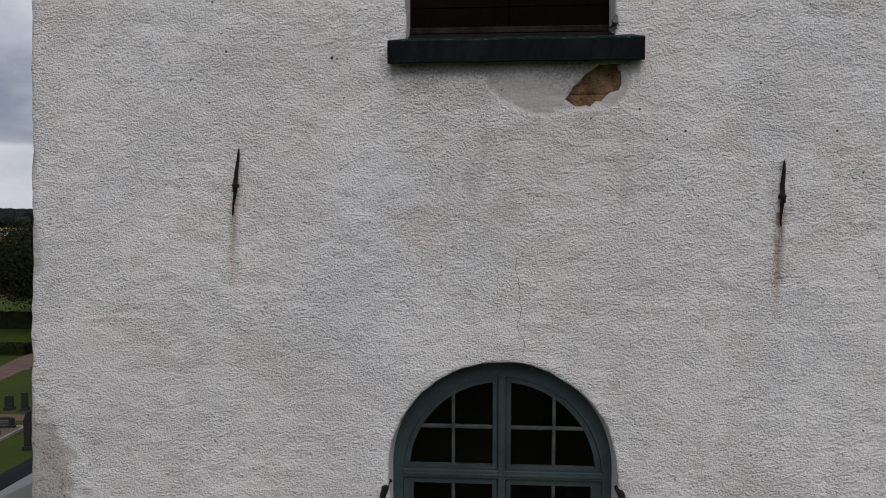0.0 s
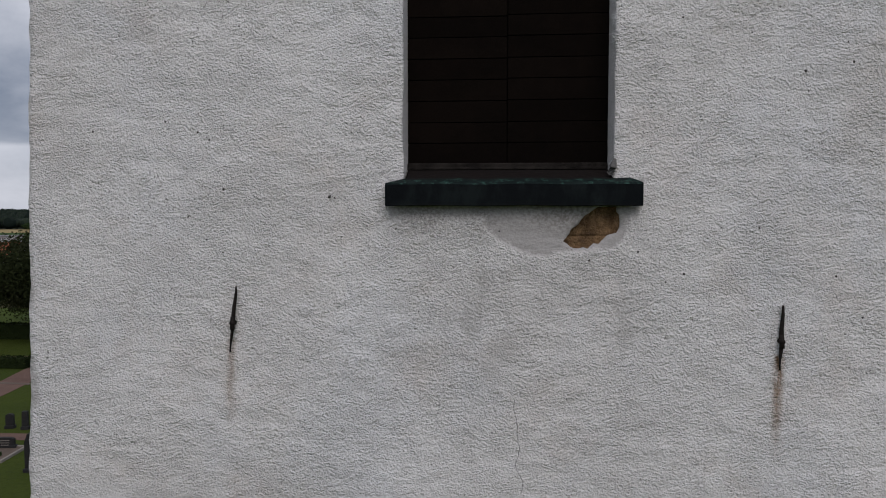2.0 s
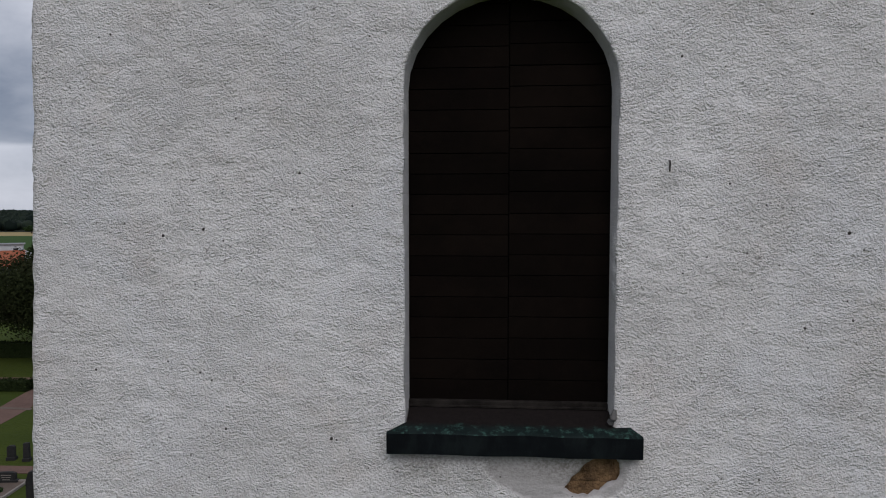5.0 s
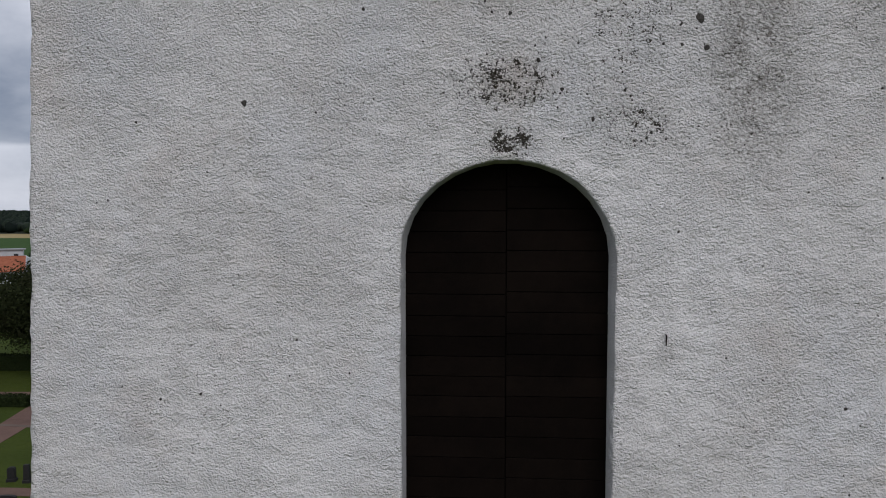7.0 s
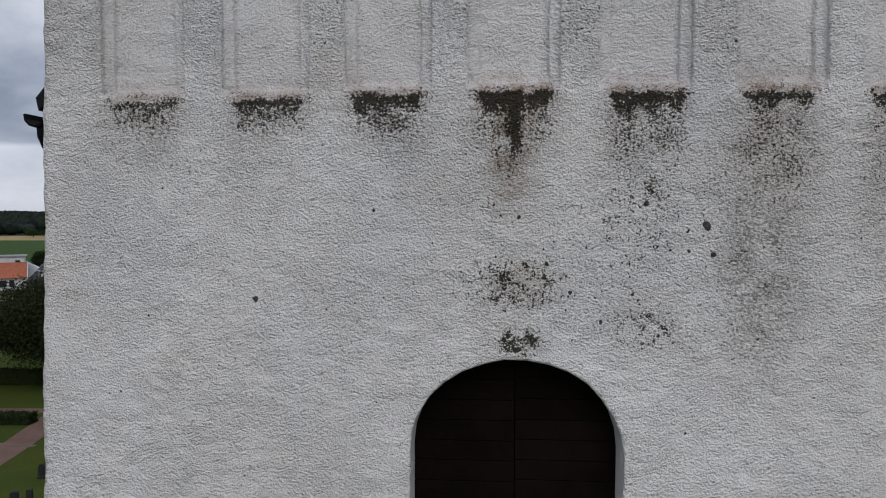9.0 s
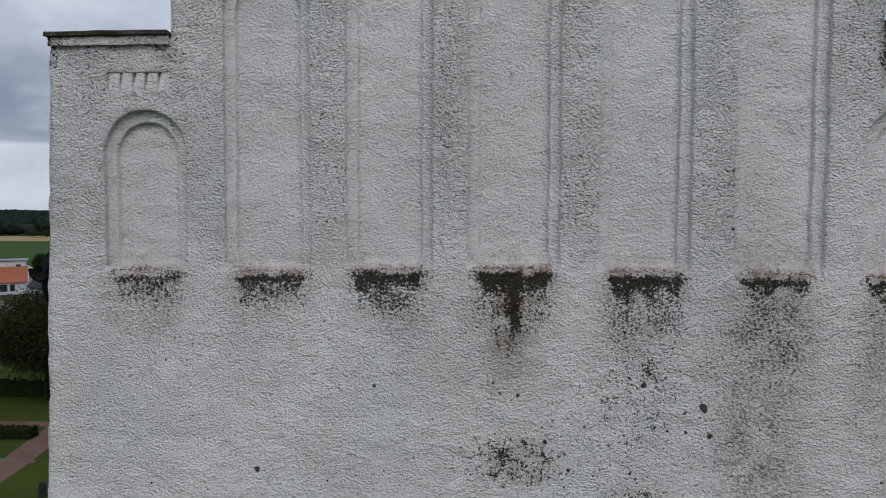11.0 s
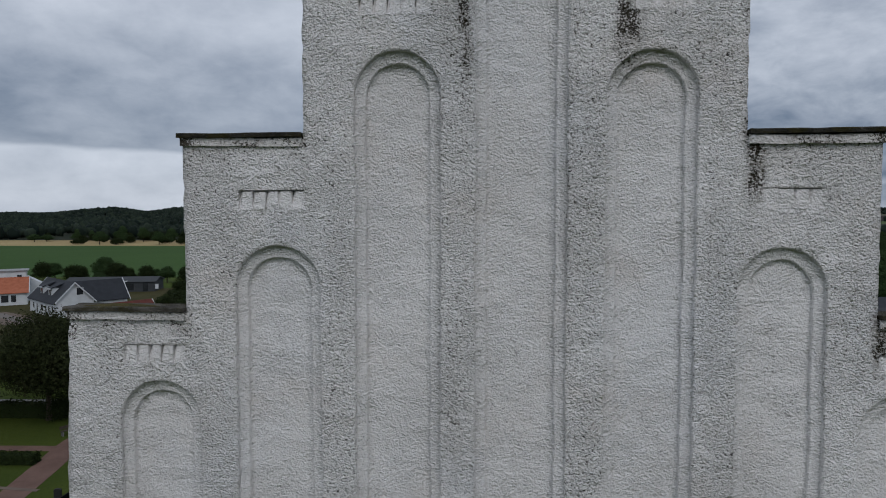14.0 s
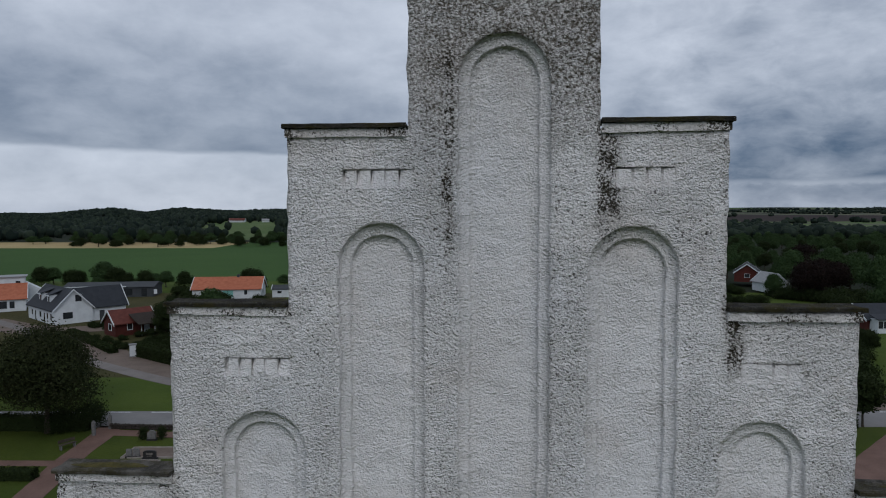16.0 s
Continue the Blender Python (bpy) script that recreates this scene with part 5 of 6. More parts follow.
hedge(-50, 44.1, -36.7, 44.7, 1.0, 0.85, M["leafdark"], "clipped low dark green hedge beside the gravel path", 4, 5000)
for x, y in ((-32.75, 54.3), (-31.05, 54.4)):
    t = shrub(0.58, 1500, 0.05, M["leafdark"], int(-x * 10), "rounded clipped evergreen beside a grave", "topiary", "bush", 2.1)
    t.matrix_basis = pose(x, y, 0)

# low field-stone wall along the road
wall = empty("stone_wall")
tagged(wall, "low dark field-stone churchyard wall", "wall")
rr = random.Random(8)
bm = boxed(-37.6, 20, 57.05, 57.35, -0.1, 0.46)
part("core", bm, M["stonewall"], wall)
stone_mesh = []
for k in range(6):
    bm = bmesh.new()
    bmesh.ops.create_icosphere(bm, subdivisions=1, radius=0.5)
    for v in bm.verts:
        v.co *= 0.85 + 0.3 * rr.random()
    me = bpy.data.meshes.new("stone")
    bm.to_mesh(me)
    bm.free()
    me.materials.append(M["stonewall"])
    stone_mesh.append(me)
x = -37.6
while x < -12:
    for row in range(2):
        w = rr.uniform(0.3, 0.5)
        ob = new("stone", stone_mesh[rr.randrange(6)])
        ob.parent = wall
        ob.matrix_basis = Matrix.LocRotScale((x + rr.random() * 0.2, 57.04 + rr.uniform(-0.05, 0.05), 0.15 + row * 0.3), Euler((0, 0, rr.random() * 6)), (w, 0.4, 0.33))
    x += 0.36
for x in (-38.2, -37.75):
    p = empty("gate_post", pose(x, 55.1 + (x + 38.2) * 4.5, 0))
    part("shaft", boxed(-0.14, 0.14, -0.14, 0.14, -0.05, 1.25, bev=0.02), M["graniterough"], p)
    bm = bmesh.new()
    bmesh.ops.create_cone(bm, cap_ends=True, segments=4, radius1=0.24, radius2=0.02, depth=0.22, matrix=Matrix.Translation((0, 0, 1.36)) @ Matrix.Rotation(math.pi / 4, 4, "Z"))
    part("cap", bm, M["graniterough"], p)
    tagged(p, "square grey stone gate post with a pointed cap", "gate post", "churchyard gate")

# graves
def gravestone(x, y, w, h, d, turn, kind, label, mat=None):
    g = empty("gravestone", pose(x, y, 0, 0, 0, turn))
    mat = mat or M["granite"]
    part("plinth", boxed(-w * 0.62, w * 0.62, -d, d, -0.05, 0.18, bev=0.02), M["granite"], g)
    if kind == 0:
        pts = [(-w / 2, 0.18), (w / 2, 0.18), (w / 2, h * 0.86)] + [(w / 2 * math.cos(a), h * 0.86 + h * 0.14 * math.sin(a)) for a in (0.5, 1.0, 1.57, 2.1, 2.6)] + [(-w / 2, h * 0.86)]
    elif kind == 1:
        pts = [(-w / 2, 0.18), (w / 2, 0.18), (w * 0.42, h), (-w * 0.42, h)]
    else:
        pts = [(-w / 2, 0.18), (w / 2, 0.18), (w * 0.5, h * 0.8), (w * 0.2, h), (-w * 0.25, h * 0.97), (-w * 0.5, h * 0.75)]
    part("slab", prism(pts, -d * 0.6, d * 0.6), mat, g)
    if w > 0.9:
        bm = bmesh.new()
        for k in range(3):
            box(bm, -w * 0.28 + 0.03 * k, w * 0.28 - 0.03 * k, -d * 0.6 - 0.006, -d * 0.6 + 0.002, h * 0.7 - k * 0.12, h * 0.7 - k * 0.12 + 0.035)
        part("inscription", bm, M["paleborder"], g, "pale unreadable inscription bars")
    return tagged(g, label, "gravestone", "gravestones")


DARKSTONE, GREYSTONE = "dark polished granite gravestone on a grass plot", "rough grey granite gravestone on the lawn"
gravestone(-27.5, 30.5, 0.42, 0.85, 0.16, 12, 0, DARKSTONE)
gravestone(-26.5, 30.4, 0.34, 1.05, 0.16, 8, 1, DARKSTONE)
gravestone(-28.6, 34.4, 0.4, 0.95, 0.16, 14, 2, DARKSTONE)
gravestone(-21.9, 24.6, 0.55, 1.9, 0.22, 10, 2, "tall rough dark natural gravestone")
gravestone(-25.4, 27.4, 0.95, 0.6, 0.14, 5, 0, "broad low dark gravestone in a kerbed plot")
gravestone(-27.6, 27.3, 0.7, 0.55, 0.14, 5, 1, DARKSTONE)
gravestone(-31.6, 49.7, 0.5, 0.8, 0.14, 5, 1, GREYSTONE, M["graniterough"])
gravestone(-31.0, 49.8, 0.55, 0.85, 0.14, 5, 0, GREYSTONE, M["graniterough"])
gravestone(-29.6, 49.5, 1.1, 0.8, 0.16, 4, 0, "broad dark gravestone on a kerbed plot")
gravestone(-31.9, 54.2, 0.75, 0.95, 0.2, 4, 2, "wide rough grey gravestone between two evergreens", M["graniterough"])
gravestone(-29.0, 54.4, 0.8, 0.9, 0.16, 4, 0, DARKSTONE)
for x, y, k in ((-30.6, 38.5, 0), (-29.6, 41.0, 1), (-26.5, 36.2, 2), (-24.5, 40.5, 0), (-22.5, 33.5, 1), (-24.0, 46.0, 0), (-20.0, 43.0, 2), (-18.5, 37.0, 1)):
    gravestone(x, y, 0.5, 0.8 + 0.1 * k, 0.15, 6, k, GREYSTONE if k == 2 else DARKSTONE)


def kerbed_plot(x, y, w, d, turn):
    g = empty("grave_plot", pose(x, y, 0, 0, 0, turn))
    for a in ((-w / 2, w / 2, -d / 2, -d / 2 + 0.12), (-w / 2, w / 2, d / 2 - 0.12, d / 2), (-w / 2, -w / 2 + 0.12, -d / 2 + 0.12, d / 2 - 0.12), (w / 2 - 0.12, w / 2, -d / 2 + 0.12, d / 2 - 0.12)):
        part("kerb", boxed(*a, -0.05, 0.14, bev=0.015), M["paleborder"], g)
    part("bed", boxed(-w / 2 + 0.12, w / 2 - 0.12, -d / 2 + 0.12, d / 2 - 0.12, -0.05, 0.06), M["drivegravel"], g, "raked gravel bed")
    return tagged(g, "raked gravel grave plot with a pale stone kerb", "grave plot", "grave plots")


kerbed_plot(-25.4, 26.4, 2.4, 2.2, 5)
kerbed_plot(-28.3, 26.3, 2.4, 2.2, 5)
kerbed_plot(-29.6, 51.0, 5.6, 2.6, 4)
kerbed_plot(-30.2, 48.0, 3.6, 2.2, 4)
for x, y, s in ((-27.0, 25.5, 0.5), (-25.9, 26.4, 0.3), (-24.9, 26.2, 0.25), (-24.8, 23.6, 0.6)):
    t = shrub(s, 400, 0.05, M["leafmid"], int(abs(x) * 7), "small green shrub on a grave plot")
    t.matrix_basis = pose(x, y, 0.03)

# garden bench on the lawn
b = empty("bench", pose(-38.5, 51.6, 0, 0, 0, 60))
part("seat", boxed(-0.75, 0.75, -0.2, 0.2, 0.42, 0.47, bev=0.01), M["bark"], b)
for s in (-1, 1):
    part("leg", boxed(s * 0.6 - 0.05, s * 0.6 + 0.05, -0.17, 0.17, -0.02, 0.42), M["graniterough"], b)
part("backrest", boxed(-0.75, 0.75, 0.19, 0.23, 0.55, 0.85, bev=0.01), M["bark"], b)
tagged(b, "weathered grey wooden bench on the lawn", "bench")

# ---- houses ----


def house(name, x, y, turn, L, W, eave, ridge, wallmat, roofmat, label, openings=(), over=0.4, trim="whitepaint", chimney=None, z=0.0):
    """Gabled house: front long side from its origin along x, facing -y. openings: side, from, to, sill, head, pane material."""
    h = empty(name, pose(x, y, z, 0, 0, turn))
    part("wall", prism([(0, -0.3), (W, -0.3), (W, eave), (W / 2, ridge - 0.12), (0, eave)], 0, L), M[wallmat], h)
    h.children[0].matrix_basis = Matrix(((0, 1, 0, 0), (1, 0, 0, 0), (0, 0, 1, 0), (0, 0, 0, 1)))
    h.children[0].data.flip_normals()
    sl = (ridge - eave) / (W / 2)
    for s in (0, 1):
        bm = bmesh.new()
        ys = (-over, W / 2) if s == 0 else (W + over, W / 2)
        zs = (eave - over * sl, ridge)
        vs = []
        for xx in (-over, L + over):
            for yy, zz in ((ys[0], zs[0]), (ys[1], zs[1])):
                vs.append((bm.verts.new((xx, yy, zz)), bm.verts.new((xx, yy, zz + 0.16))))
        a, b_, c, d = vs
        for q in ((a[1], c[1], d[1], b_[1]), (a[0], b_[0], d[0], c[0]), (a[0], c[0], c[1], a[1]), (b_[0], a[0], a[1], b_[1]), (c[0], d[0], d[1], c[1]), (d[0], b_[0], b_[1], d[1])):
            bm.faces.new(q)
        bmesh.ops.recalc_face_normals(bm, faces=bm.faces)
        part("roof", bm, M[roofmat], h)
        for xx in (-over - 0.05, L + over - 0.09):
            bm = bmesh.new()
            vv = [bm.verts.new((q, yy, zz)) for q in (xx, xx + 0.14) for yy, zz in ((ys[0], zs[0] - 0.14), (ys[1], zs[1] - 0.14), (ys[1], zs[1] + 0.19), (ys[0], zs[0] + 0.19))]
            for q in ((0, 1, 2, 3), (7, 6, 5, 4), (0, 4, 5, 1), (1, 5, 6, 2), (2, 6, 7, 3), (3, 7, 4, 0)):
                bm.faces.new([vv[i] for i in q])
            bmesh.ops.recalc_face_normals(bm, faces=bm.faces)
            part("bargeboard", bm, M[trim], h)
    for side, a, b_, z0, z1, pm in openings:
        w = empty("window")
        w.parent = h
        w.name = "window" if z0 > 0.3 else "door"
        if side == "front":
            w.matrix_basis = pose(a, 0, 0)
        elif side == "left":
            w.matrix_basis = pose(0, b_, 0, 0, 0, -90)
        else:
            w.matrix_basis = pose(L, a, 0, 0, 0, 90)
        ww = b_ - a
        part("pane", boxed(0.08, ww - 0.08, -0.035, 0.02, z0 + 0.08, z1 - 0.08), M[pm], w)
        for q in ((0, 0.09, z0, z1), (ww - 0.09, ww, z0, z1), (0.09, ww - 0.09, z0, z0 + 0.09), (0.09, ww - 0.09, z1 - 0.09, z1)):
            part("frame", boxed(q[0], q[1], -0.06, 0.02, q[2], q[3]), M[trim], w)
    if chimney:
        cx, cy = chimney
        part("chimney", boxed(cx - 0.3, cx + 0.3, cy - 0.3, cy + 0.3, ridge - 1.0, ridge + 0.7), M["greypaint"], h)
    return tagged(h, label, "house")


main = house("house", -93.7, 123.0, -37.7, 15.8, 7.4, 3.2, 7.0, "whitepaint", "blacktile", "white wooden villa with a charcoal roof and two dormers",
      [("front", 2.2, 3.2, 0.9, 2.3, "pane"), ("front", 4.4, 5.3, 0.05, 2.2, "pane"), ("front", 7.2, 8.6, 0.9, 2.3, "pane"), ("front", 9.8, 10.8, 0.05, 2.2, "pane"), ("front", 11.6, 12.6, 0.9, 2.3, "pane"), ("front", 13.8, 14.8, 0.9, 2.3, "pane"),
       ("right", 1.6, 3.6, 1.0, 2.5, "pane"), ("right", 4.0, 5.4, 4.4, 6.0, "pane")])
main.matrix_basis = pose(-94.6, 123.0, 0, 0, 0, -37.7) @ Matrix.Scale(0.94, 4)
# cross wing and dormers
def slab_roof(name, pts4, thick, mat, parent):
    bm = bmesh.new()
    lo = [bm.verts.new(p) for p in pts4]
    hi = [bm.verts.new((p[0], p[1], p[2] + thick)) for p in pts4]
    bm.faces.new(lo[::-1])
    bm.faces.new(hi)
    for i in range(4):
        j = (i + 1) % 4
        bm.faces.new((lo[i], lo[j], hi[j], hi[i]))
    bmesh.ops.recalc_face_normals(bm, faces=bm.faces)
    return part(name, bm, mat, parent)


x0, x1 = 8.2, 15.2
part("wing_wall", prism([(x0, -0.3), (x1, -0.3), (x1, 3.0), ((x0 + x1) / 2, 6.6), (x0, 3.0)], 7.35, 14.5), M["whitepaint"], main)
xm = (x0 + x1) / 2
slab_roof("wing_roof", [(x1 + 0.4, 3.6, 2.65), (x1 + 0.4, 14.9, 2.65), (xm, 14.9, 6.75), (xm, 3.6, 6.75)], 0.16, M["blacktile"], main)
slab_roof("wing_roof", [(xm, 3.6, 6.75), (xm, 14.9, 6.75), (x0 - 0.4, 14.9, 2.65), (x0 - 0.4, 3.6, 2.65)], 0.16, M["blacktile"], main)
for sx in ((x1 + 0.4, xm), (x0 - 0.4, xm)):
    slab_roof("bargeboard", [(sx[0], 14.9, 2.55), (sx[0], 15.05, 2.55), (sx[1], 15.05, 6.68), (sx[1], 14.9, 6.68)], 0.34, M["whitepaint"], main)
part("door", boxed(x1 - 0.02, x1 + 0.05, 9.0, 10.0, 0, 2.1), M["greypaint"], main)
for dx in (4.2, 9.2):
    part("dormer", boxed(dx, dx + 2.0, 0.9, 3.5, 3.6, 5.7), M["whitepaint"], main)
    part("dormer_pane", boxed(dx + 0.55, dx + 1.45, 0.85, 0.95, 4.2, 5.3), M["pane"], main)
    slab_roof("dormer_roof", [(dx - 0.25, 0.55, 5.62), (dx + 2.25, 0.55, 5.62), (dx + 2.25, 3.7, 6.75), (dx - 0.25, 3.7, 6.75)], 0.14, M["blacktile"], main)
    slab_roof("dormer_edge", [(dx - 0.28, 0.5, 5.5), (dx + 2.28, 0.5, 5.5), (dx + 2.28, 0.56, 5.5), (dx - 0.28, 0.56, 5.5)], 0.28, M["whitepaint"], main)

orl = house("house", -114.5, 123.3, 34.5, 15.4, 9.5, 2.8, 5.6, "whitepaint", "orangetile", "white bungalow with an orange tiled roof",
            [("front", 8, 9, 0.9, 2.2, "pane"), ("front", 10.5, 12.0, 0.6, 2.3, "pane"), ("front", 12.3, 13.4, 0.6, 2.3, "pane"), ("front", 4, 5.2, 0.9, 2.2, "pane")])
part("tower_room", boxed(9.5, 15.2, 5.0, 10.0, 0, 7.0), M["whitepaint"], orl)
slab_roof("tower_roof", [(9.2, 4.7, 7.02), (15.6, 4.7, 7.02), (15.6, 10.4, 7.02), (9.2, 10.4, 7.02)], 0.2, M["greymetal"], orl)
part("tower_pane", boxed(13.4, 14.3, 4.95, 5.02, 5.0, 6.2), M["pane"], orl)
part("annex", prism([(15.25, -0.3), (19, -0.3), (19, 3.4), (15.25, 5.6)], 7.0, 11), M["whitepaint"], orl)

flat = house("outbuilding", -107, 152.5, 12.4, 21.5, 8, 2.5, 3.4, "greypaint", "greypaint", "long dark grey low building with a pale roof edge",
             [("front", 18.5, 20.0, 0.05, 2.2, "pane"), ("front", 14.0, 16.5, 0.3, 2.2, "pane"), ("front", 21.5, 22.5, 0.6, 2.0, "whitepaint")], 0.3, "greypaint")
part("fascia", boxed(-0.5, 15, -0.50, -0.38, 2.62, 2.86), M["whitepaint"], flat)

cot = house("cottage", -64.6, 103.6, 54.0, 7.0, 4.4, 2.4, 4.3, "redpaint", "redtile", "small falu-red wooden cottage with white trim",
            [("left", 1.4, 2.6, 0.9, 2.1, "pane"), ("front", 2.0, 3.0, 0.9, 2.1, "pane"), ("front", 5.0, 6.0, 0.05, 2.1, "whitepaint")])
slab_roof("porch_roof", [(2.6, -3.2, 2.05), (8.6, -3.2, 2.05), (8.6, 0.6, 3.5), (2.6, 0.6, 3.5)], 0.16, M["oldroof"], cot)
for px in (3.2, 5.6, 8.1):
    part("porch_post", boxed(px, px + 0.14, -2.8, -2.66, -0.1, 2.2), M["whitepaint"], cot)

org = house("house", -73.7, 152.6, 10.8, 16.6, 8.2, 2.5, 5.0, "whitepaint", "orangetile", "white bungalow with a bright orange tiled roof",
            [("front", 7.2, 10.0, 0.3, 2.1, "teal"), ("front", 12.5, 13.4, 0.9, 2.2, "pane"), ("front", 3, 4.2, 0.9, 2.2, "pane"), ("right", 3.0, 4.2, 0.9, 2.1, "pane")], chimney=(10.5, 4.1))
shed = house("shed", -55.0, 157.5, 8.0, 4.6, 3.4, 2.1, 2.9, "whitepaint", "greypaint", "small white garden shed", [("front", 1.2, 2.4, 0.9, 1.7, "pane")], 0.25)
house("house", 76.5, 187.0, 69, 10, 6.6, 2.4, 4.8, "redpaint", "blacktile", "red wooden house half hidden by trees", [("left", 2.5, 4.0, 0.9, 2.1, "pane"), ("front", 6, 7.2, 0.9, 2.1, "pane")], z=1.8)
house("house", 77.5, 172.0, 100, 7.0, 5.4, 2.3, 4.6, "whitepaint", "greymetal", "white house with a grey metal roof among trees", [("left", 2.0, 3.2, 0.9, 2.1, "pane")], z=0.8)
rh = house("house", 67.6, 117.5, 8, 11, 7, 2.3, 4.5, "redpaint", "blacktile", "red wooden house with white-framed veranda windows", [("front", 2.5, 3.7, 0.9, 2.1, "pane")])
part("veranda", boxed(0.6, 4.8, -2.0, -0.02, 0, 2.4), M["whitepaint"], rh)
for k in range(4):
    part("veranda_pane", boxed(0.75 + k * 1.0, 1.55 + k * 1.0, -2.05, -1.98, 0.9, 2.15), M["pane"], rh)
slab_roof("veranda_roof", [(0.3, -2.4, 2.42), (5.1, -2.4, 2.42), (5.1, 0, 3.1), (0.3, 0, 3.1)], 0.12, M["blacktile"], rh)

# farm far off on the slope
fx, fy = uv(-279, 850)
house("farmhouse", fx, fy, 5, 20, 9, 2.6, 5.2, "whitepaint", "redtile", "distant white farmhouse with a red roof", z=terrain(-279, 850) - 0.5)
fx, fy = uv(-236, 850)
house("farmhouse", fx, fy, 15, 9, 7, 2.6, 4.6, "whitepaint", "greymetal", "distant white farm building among trees", z=terrain(-236, 850) - 0.5)

# utility cabinet beside the lane
s = empty("utility_cabinet", pose(-53.1, 88.7, 0, 0, 0, 30))
part("body", boxed(-0.5, 0.5, -0.25, 0.25, -0.05, 1.9, bev=0.03), M["greymetal"], s)
part("door", boxed(-0.42, 0.42, -0.27, -0.24, 0.2, 1.75), M["whitepaint"], s)
part("lid", boxed(-0.56, 0.56, -0.31, 0.31, 1.9, 1.98, bev=0.02), M["greymetal"], s)
tagged(s, "white metal utility cabinet beside the lane", "cabinet")

# ---- gardens, field edges and woods ----
hedge(-74.5, 106.5, -57.5, 91.0, 1.3, 0.8, M["leafdark"], "clipped garden hedge along the gravel drive", 21, 5000, 0.14)
hedge(-53.0, 90.0, -38.0, 80.5, 1.8, 1.8, M["leafdark"], "dark garden hedge behind the lane", 22, 5000, 0.14)
GT = tree(6.6, 2.8, 11, 6000, 0.17, M["leafdark"], 31, 0.16, "dark green leafy garden tree on grass")
GT.matrix_basis = pose(-50.2, 99.5, 0)
GM = tree(8.4, 3.5, 13, 7000, 0.20, M["leafmid"], 32, 0.2, "green broadleaf tree with a rounded crown")
GM.matrix_basis = pose(-47.5, 104, 0)
GC = tree(9.6, 4.2, 13, 7000, 0.22, M["leafcopper"], 33, 0.2, "dark copper-leaved tree in a garden")
gx, gy = uv(88, 152)
GC.matrix_basis = pose(gx, gy, 0)
for x, y, s in ((-54.5, 101.5, 0.95), (-51.5, 103, 1.1), (-49.5, 97, 0.8), (-46, 96, 0.9), (-54.5, 112, 0.8), (-44.0, 90, 0.7), (-61.5, 118, 0.7), (-57.0, 122, 0.6), (-55.8, 107.0, 0.95), (-53.5, 109.5, 1.0)):
    copy_thing(GT, pose(x, y, 0, 0, 0, x * 37) @ Matrix.Scale(s, 4))
GB = tree(6.0, 3.3, 12, 6000, 0.17, M["leafdark"], 35, 0.03, "dense dark green bushy tree at the field edge")
GB.matrix_basis = pose(-63.0, 168, 0)
BUSHES_BY_COTTAGE = ((-60.6, 104.2, 0.5), (-59.2, 105.4, 0.6), (-57.8, 107.2, 0.7), (-61.8, 101.0, 0.45), (-63.4, 99.2, 0.5), (-66.5, 100.8, 0.45), (-70, 103.2, 0.5), (-60.2, 96.6, 0.45), (-57.6, 94.2, 0.5))
BU = shrub(2.4, 2500, 0.13, M["leafdark"], 41, "dark green shrub at the field edge")
BU.matrix_basis = pose(-66.5, 150.5, 0)

for x, y, s in BUSHES_BY_COTTAGE:
    copy_thing(BU, pose(x, y, 0, 0, 0, x * 31) @ Matrix.Scale(s, 4))


def spot(xpix, v):
    return uv((xpix - 784) / 1162.3 * v, v)


for xp, v, h in ((50, 190, 6.2), (72, 192, 5.0), (104, 186, 5.6), (118, 190, 5.0), (165, 188, 7.0), (185, 186, 6.4), (205, 187, 4.6), (238, 186, 5.4), (258, 190, 3.4), (276, 184, 4.6), (310, 184, 5.2),
                 (428, 186, 6.0), (440, 184, 5.2), (492, 184, 3.6), (332, 178, 3.0), (150, 180, 3.4)):
    x, y = spot(xp, v)
    copy_thing(GB if xp % 3 else GM, pose(x, y, 0, 0, 0, xp * 11) @ Matrix.Diagonal((h / 6.0, h / 6.0, h / (7.0 if xp % 3 else 8.4), 1)))
for xp, v, h in ((225, 98, 0.5), (238, 97, 0.55), (252, 96, 0.6), (262, 99, 0.7), (215, 100, 0.45), (270, 100, 0.8), (247, 103, 0.6), (1400, 158, 1.3), (1420, 156, 1.5), (1440, 154, 1.5), (1460, 152, 1.6), (1480, 152, 1.6), (1500, 150, 1.5), (1520, 152, 1.6), (1545, 150, 1.6), (1565, 138, 1.6), (1385, 162, 1.0), (1310, 168, 1.2), (1320, 166, 1.0), (1305, 150, 1.0), (1325, 148, 1.0), (1345, 150, 0.9), (1365, 150, 0.9), (1295, 146, 0.9), (1535, 84, 1.2), (1550, 82, 1.2), (1566, 80, 1.2), (205, 99, 0.5), (232, 101, 0.7), (258, 103, 0.8), (1532, 96, 1.1), (1545, 92, 1.1), (1560, 90, 1.2), (362, 146, 1.5), (372, 146, 1.4), (300, 165, 1.3), (320, 160, 1.2), (444, 150, 1.0), (350, 150, 0.9), (285, 150, 1.0), (265, 140, 0.9), (155, 115, 0.45), (165, 113, 0.45), (145, 118, 0.5), (130, 117, 0.6)):
    x, y = spot(xp, v)
    copy_thing(BU, pose(x, y, 0, 0, 0, xp * 7) @ Matrix.Scale(h, 4))
rr = random.Random(12)
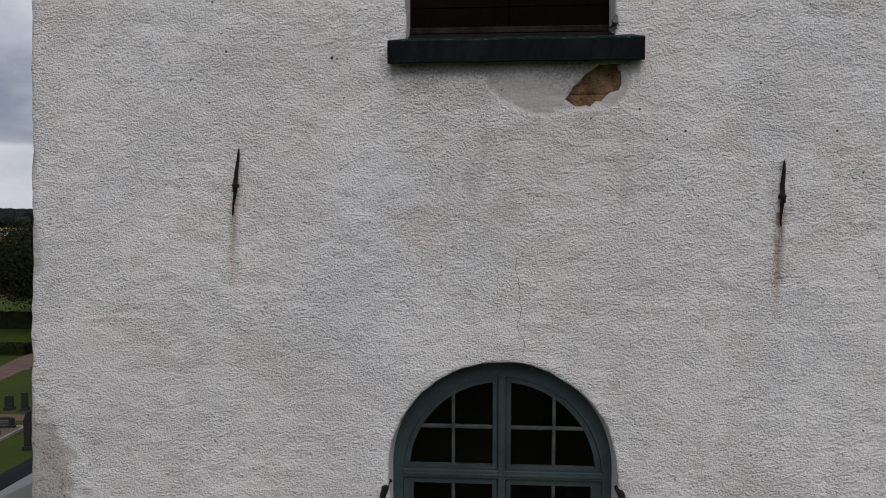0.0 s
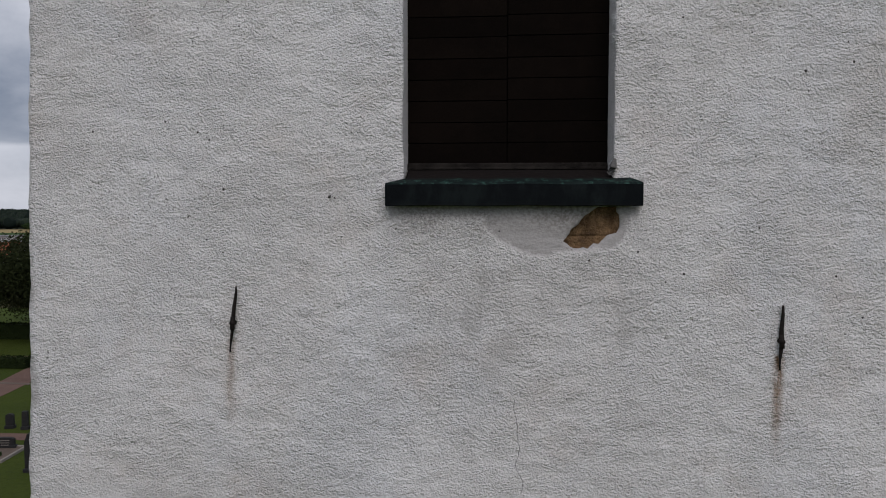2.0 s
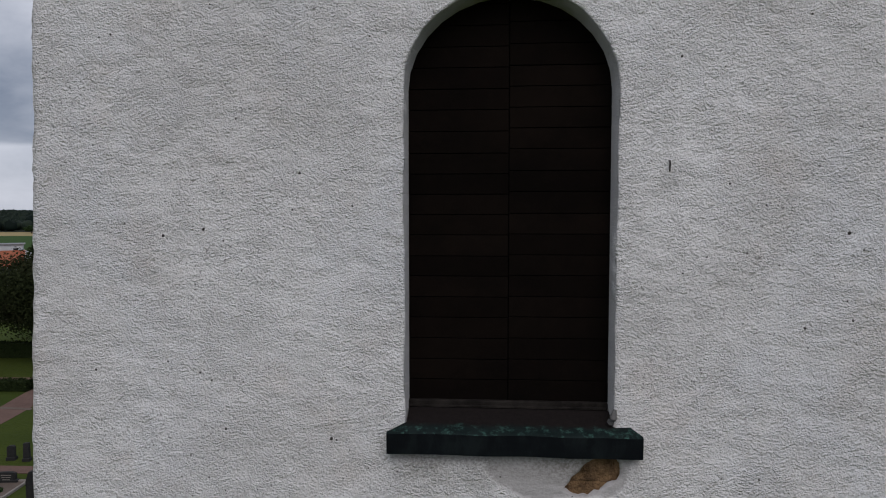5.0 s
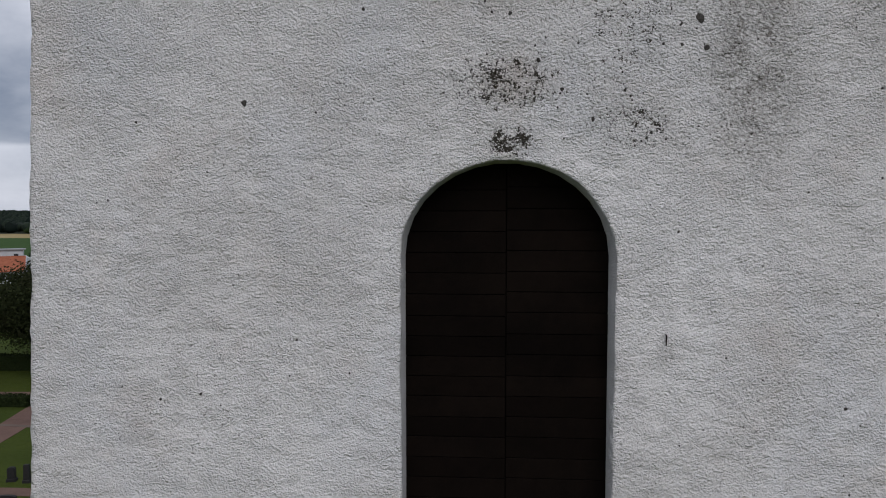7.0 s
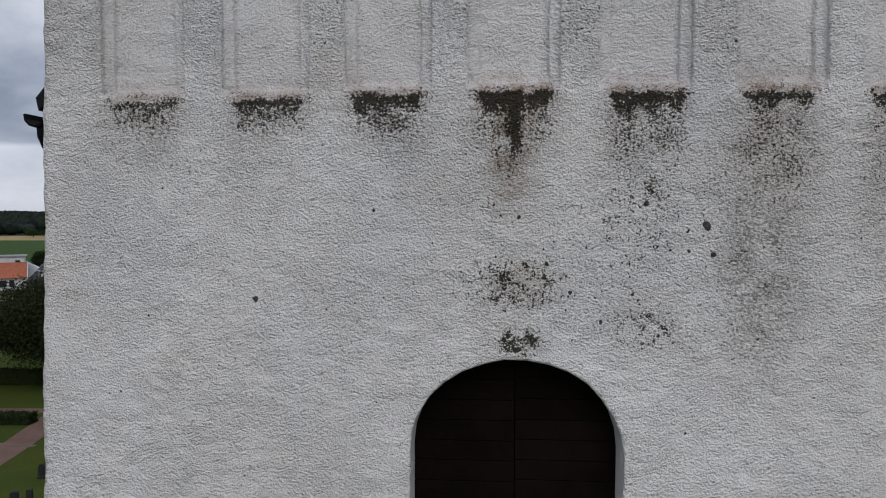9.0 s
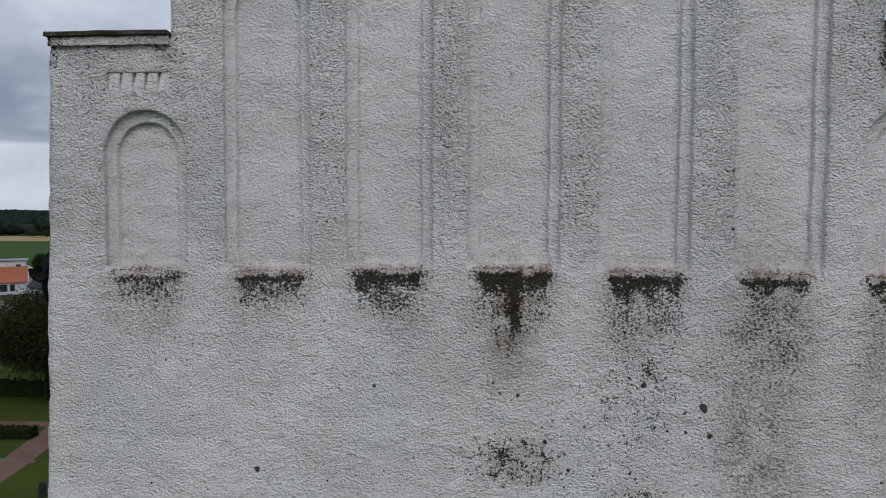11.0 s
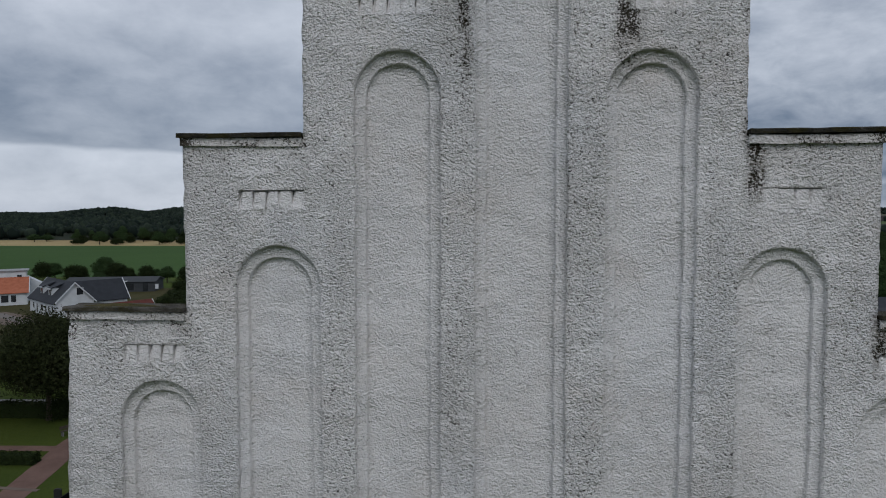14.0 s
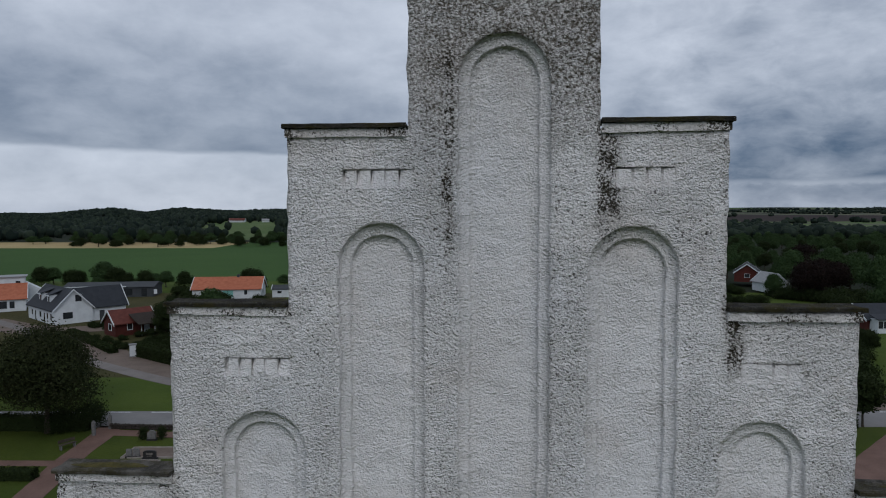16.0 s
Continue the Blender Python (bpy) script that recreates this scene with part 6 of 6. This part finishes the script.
for xc, wide_px, count in ((48, 6, 2), (75, 5, 2), (120, 14, 6), (160, 14, 7), (195, 16, 9), (218, 8, 5), (250, 14, 4), (272, 6, 3), (300, 22, 7), (345, 16, 9), (400, 26, 9), (455, 16, 7), (490, 24, 8)):
    for k in range(count):
        xp = rr.gauss(xc, wide_px * 0.6)
        x, y = spot(xp, rr.uniform(405, 500))
        up_s, wide_s = rr.uniform(0.45, 1.15), rr.uniform(0.7, 1.5)
        copy_thing((GB, GM, GB)[k % 3], pose(x, y, 0, 0, 0, k * 50 + xc) @ Matrix.Diagonal((wide_s, wide_s, up_s, 1)))
# wood beyond the second side of the gable
k = 0
while k < 170:
    v = rr.uniform(150, 430)
    xp = rr.uniform(1240, 1720)
    if v < 205 and 1290 < xp < 1420 or v < 175 and xp < 1390:
        continue
    x, y = spot(xp, v)
    if abs(x - 74) < 12 and abs(y - 180) < 18 or abs(x - 72) < 12 and abs(y - 120) < 14:
        continue
    base = (GT, GM, GM, GT, GC)[k % 5] if v < 220 else (GT, GM, GM, GT, GM)[k % 5]
    copy_thing(base, pose(x, y, 0, 0, 0, k * 77) @ Matrix.Scale(rr.uniform(0.75, 1.25), 4))
    k += 1
for xp, v, h in ((1330, 215, 1.0), (1420, 175, 1.3), (1445, 160, 0.95), (1470, 158, 1.05), (1500, 160, 0.95), (1525, 165, 1.2), (1400, 175, 1.1), (1385, 160, 0.7), (1600, 128, 1.0), (1585, 150, 1.3)):
    x, y = spot(xp, v)
    copy_thing(GC if xp in (1445, 1470, 1500) else GM, pose(x, y, 0, 0, 0, xp * 3) @ Matrix.Scale(h, 4))
for xp, v, h in ((1536, 104, 0.50), (1548, 100, 0.5), (1562, 96, 0.52), (1578, 92, 0.6), (1524, 118, 0.9), (1530, 62, 0.55), (1556, 56, 0.6), (1590, 60, 0.8)):
    x, y = spot(xp, v)
    copy_thing(GT, pose(x, y, 0, 0, 0, xp * 3) @ Matrix.Scale(h, 4))


def far_wood(name, places, mat, label, seed):
    """Many small uneven tree crowns in one mesh: (x, y, ground, radius, height)."""
    bm = bmesh.new()
    bmesh.ops.create_icosphere(bm, subdivisions=2, radius=1)
    bv = np.array([v.co[:] for v in bm.verts])
    bf = np.array([[v.index for v in f.verts] for f in bm.faces])
    bm.free()
    g = np.random.default_rng(seed)
    V, F, n = [], [], 0
    for x, y, z, r, h in places:
        q = bv * (0.62 + 0.62 * g.random((len(bv), 1))) * (r, r, h * 0.55) + (x, y, z + h * 0.48)
        V.append(q)
        F.append(bf + n)
        n += len(bv)
    me = bpy.data.meshes.new(name)
    me.from_pydata(np.concatenate(V).tolist(), [], np.concatenate(F).tolist())
    me.materials.append(mat)
    me.polygons.foreach_set("use_smooth", [True] * len(me.polygons))
    return tagged(new(name, me), label, "wood", kind="stuff")


pl = []
rr = random.Random(5)
while len(pl) < 12000:
    v = 480 + 1960 * rr.random() ** 0.8
    kk = rr.uniform(-0.82, -0.12)
    if v < 860 and -0.36 + 0.015 * math.sin(v / 40) < kk < -0.255 and rr.random() < 0.97:
        continue
    if v < 500 + 30 * math.sin(kk * 40) or v < 700 and rr.random() < 0.3:
        continue
    u = kk * v
    x, y = uv(u, v)
    stand = noise.noise(Vector((u / 70, v / 110, 4)))
    h = rr.uniform(6, 10) * (1 + 0.5 * stand)
    pl.append((x, y, terrain(u, v), rr.uniform(2.2, 4.8) * (1 + 0.3 * stand), h))
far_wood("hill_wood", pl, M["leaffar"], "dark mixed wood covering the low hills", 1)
pl = []
while len(pl) < 1800:
    v = 520 + 3000 * rr.random() ** 1.3
    u = rr.uniform(0.3, 0.85) * v
    if 1150 < v < 2150 and rr.random() < 0.985 or v > 1100 and noise.noise(Vector((u / 300, v / 300, 2))) < 0.08 or 600 < v < 1150 and noise.noise(Vector((u / 140, v / 140, 2))) < 0.2:
        continue
    x, y = uv(u, v)
    pl.append((x, y, terrain(u, v), rr.uniform(4, 7), rr.uniform(6, 11)))
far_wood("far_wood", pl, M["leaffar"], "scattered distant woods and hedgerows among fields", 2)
pl = []
while len(pl) < 900:
    a = rr.uniform(0, 2 * math.pi)
    r = rr.uniform(300, 1500)
    u, v = r * math.sin(a), r * math.cos(a)
    if v > 0 and abs(u) < 0.9 * v:
        continue
    x, y = uv(u, v)
    pl.append((x, y, terrain(u, v), rr.uniform(4, 7), rr.uniform(7, 13)))
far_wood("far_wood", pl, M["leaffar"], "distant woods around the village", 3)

# ---- lower roof beside the tower ----
nave = empty("side_aisle")
tagged(nave, "low church side building with a pale metal roof against the tower", "building")
part("wall", boxed(-5.0, -4.5, 0.7, 16, -0.1, 8.5), M["whitepaint"], nave, "white rendered side wall")
part("roof", prism([(-4.93, 8.60), (-3.79, 9.15), (-3.79, 9.03), (-4.93, 8.48)], 0.24, 16.2), M["greymetal"], nave, "light grey sheet-metal roof")
# broad black eave with a rolled edge
prof = [(-4.90, 8.625), (-5.10, 8.60), (-5.26, 8.57), (-5.36, 8.53), (-5.41, 8.46), (-5.40, 8.38), (-5.34, 8.34), (-5.28, 8.40), (-5.12, 8.46), (-4.90, 8.47)]
part("eave", prism(prof, 0.52, 16.2), M["tarmetal"], nave, "black sheet-metal eave with a rolled edge")
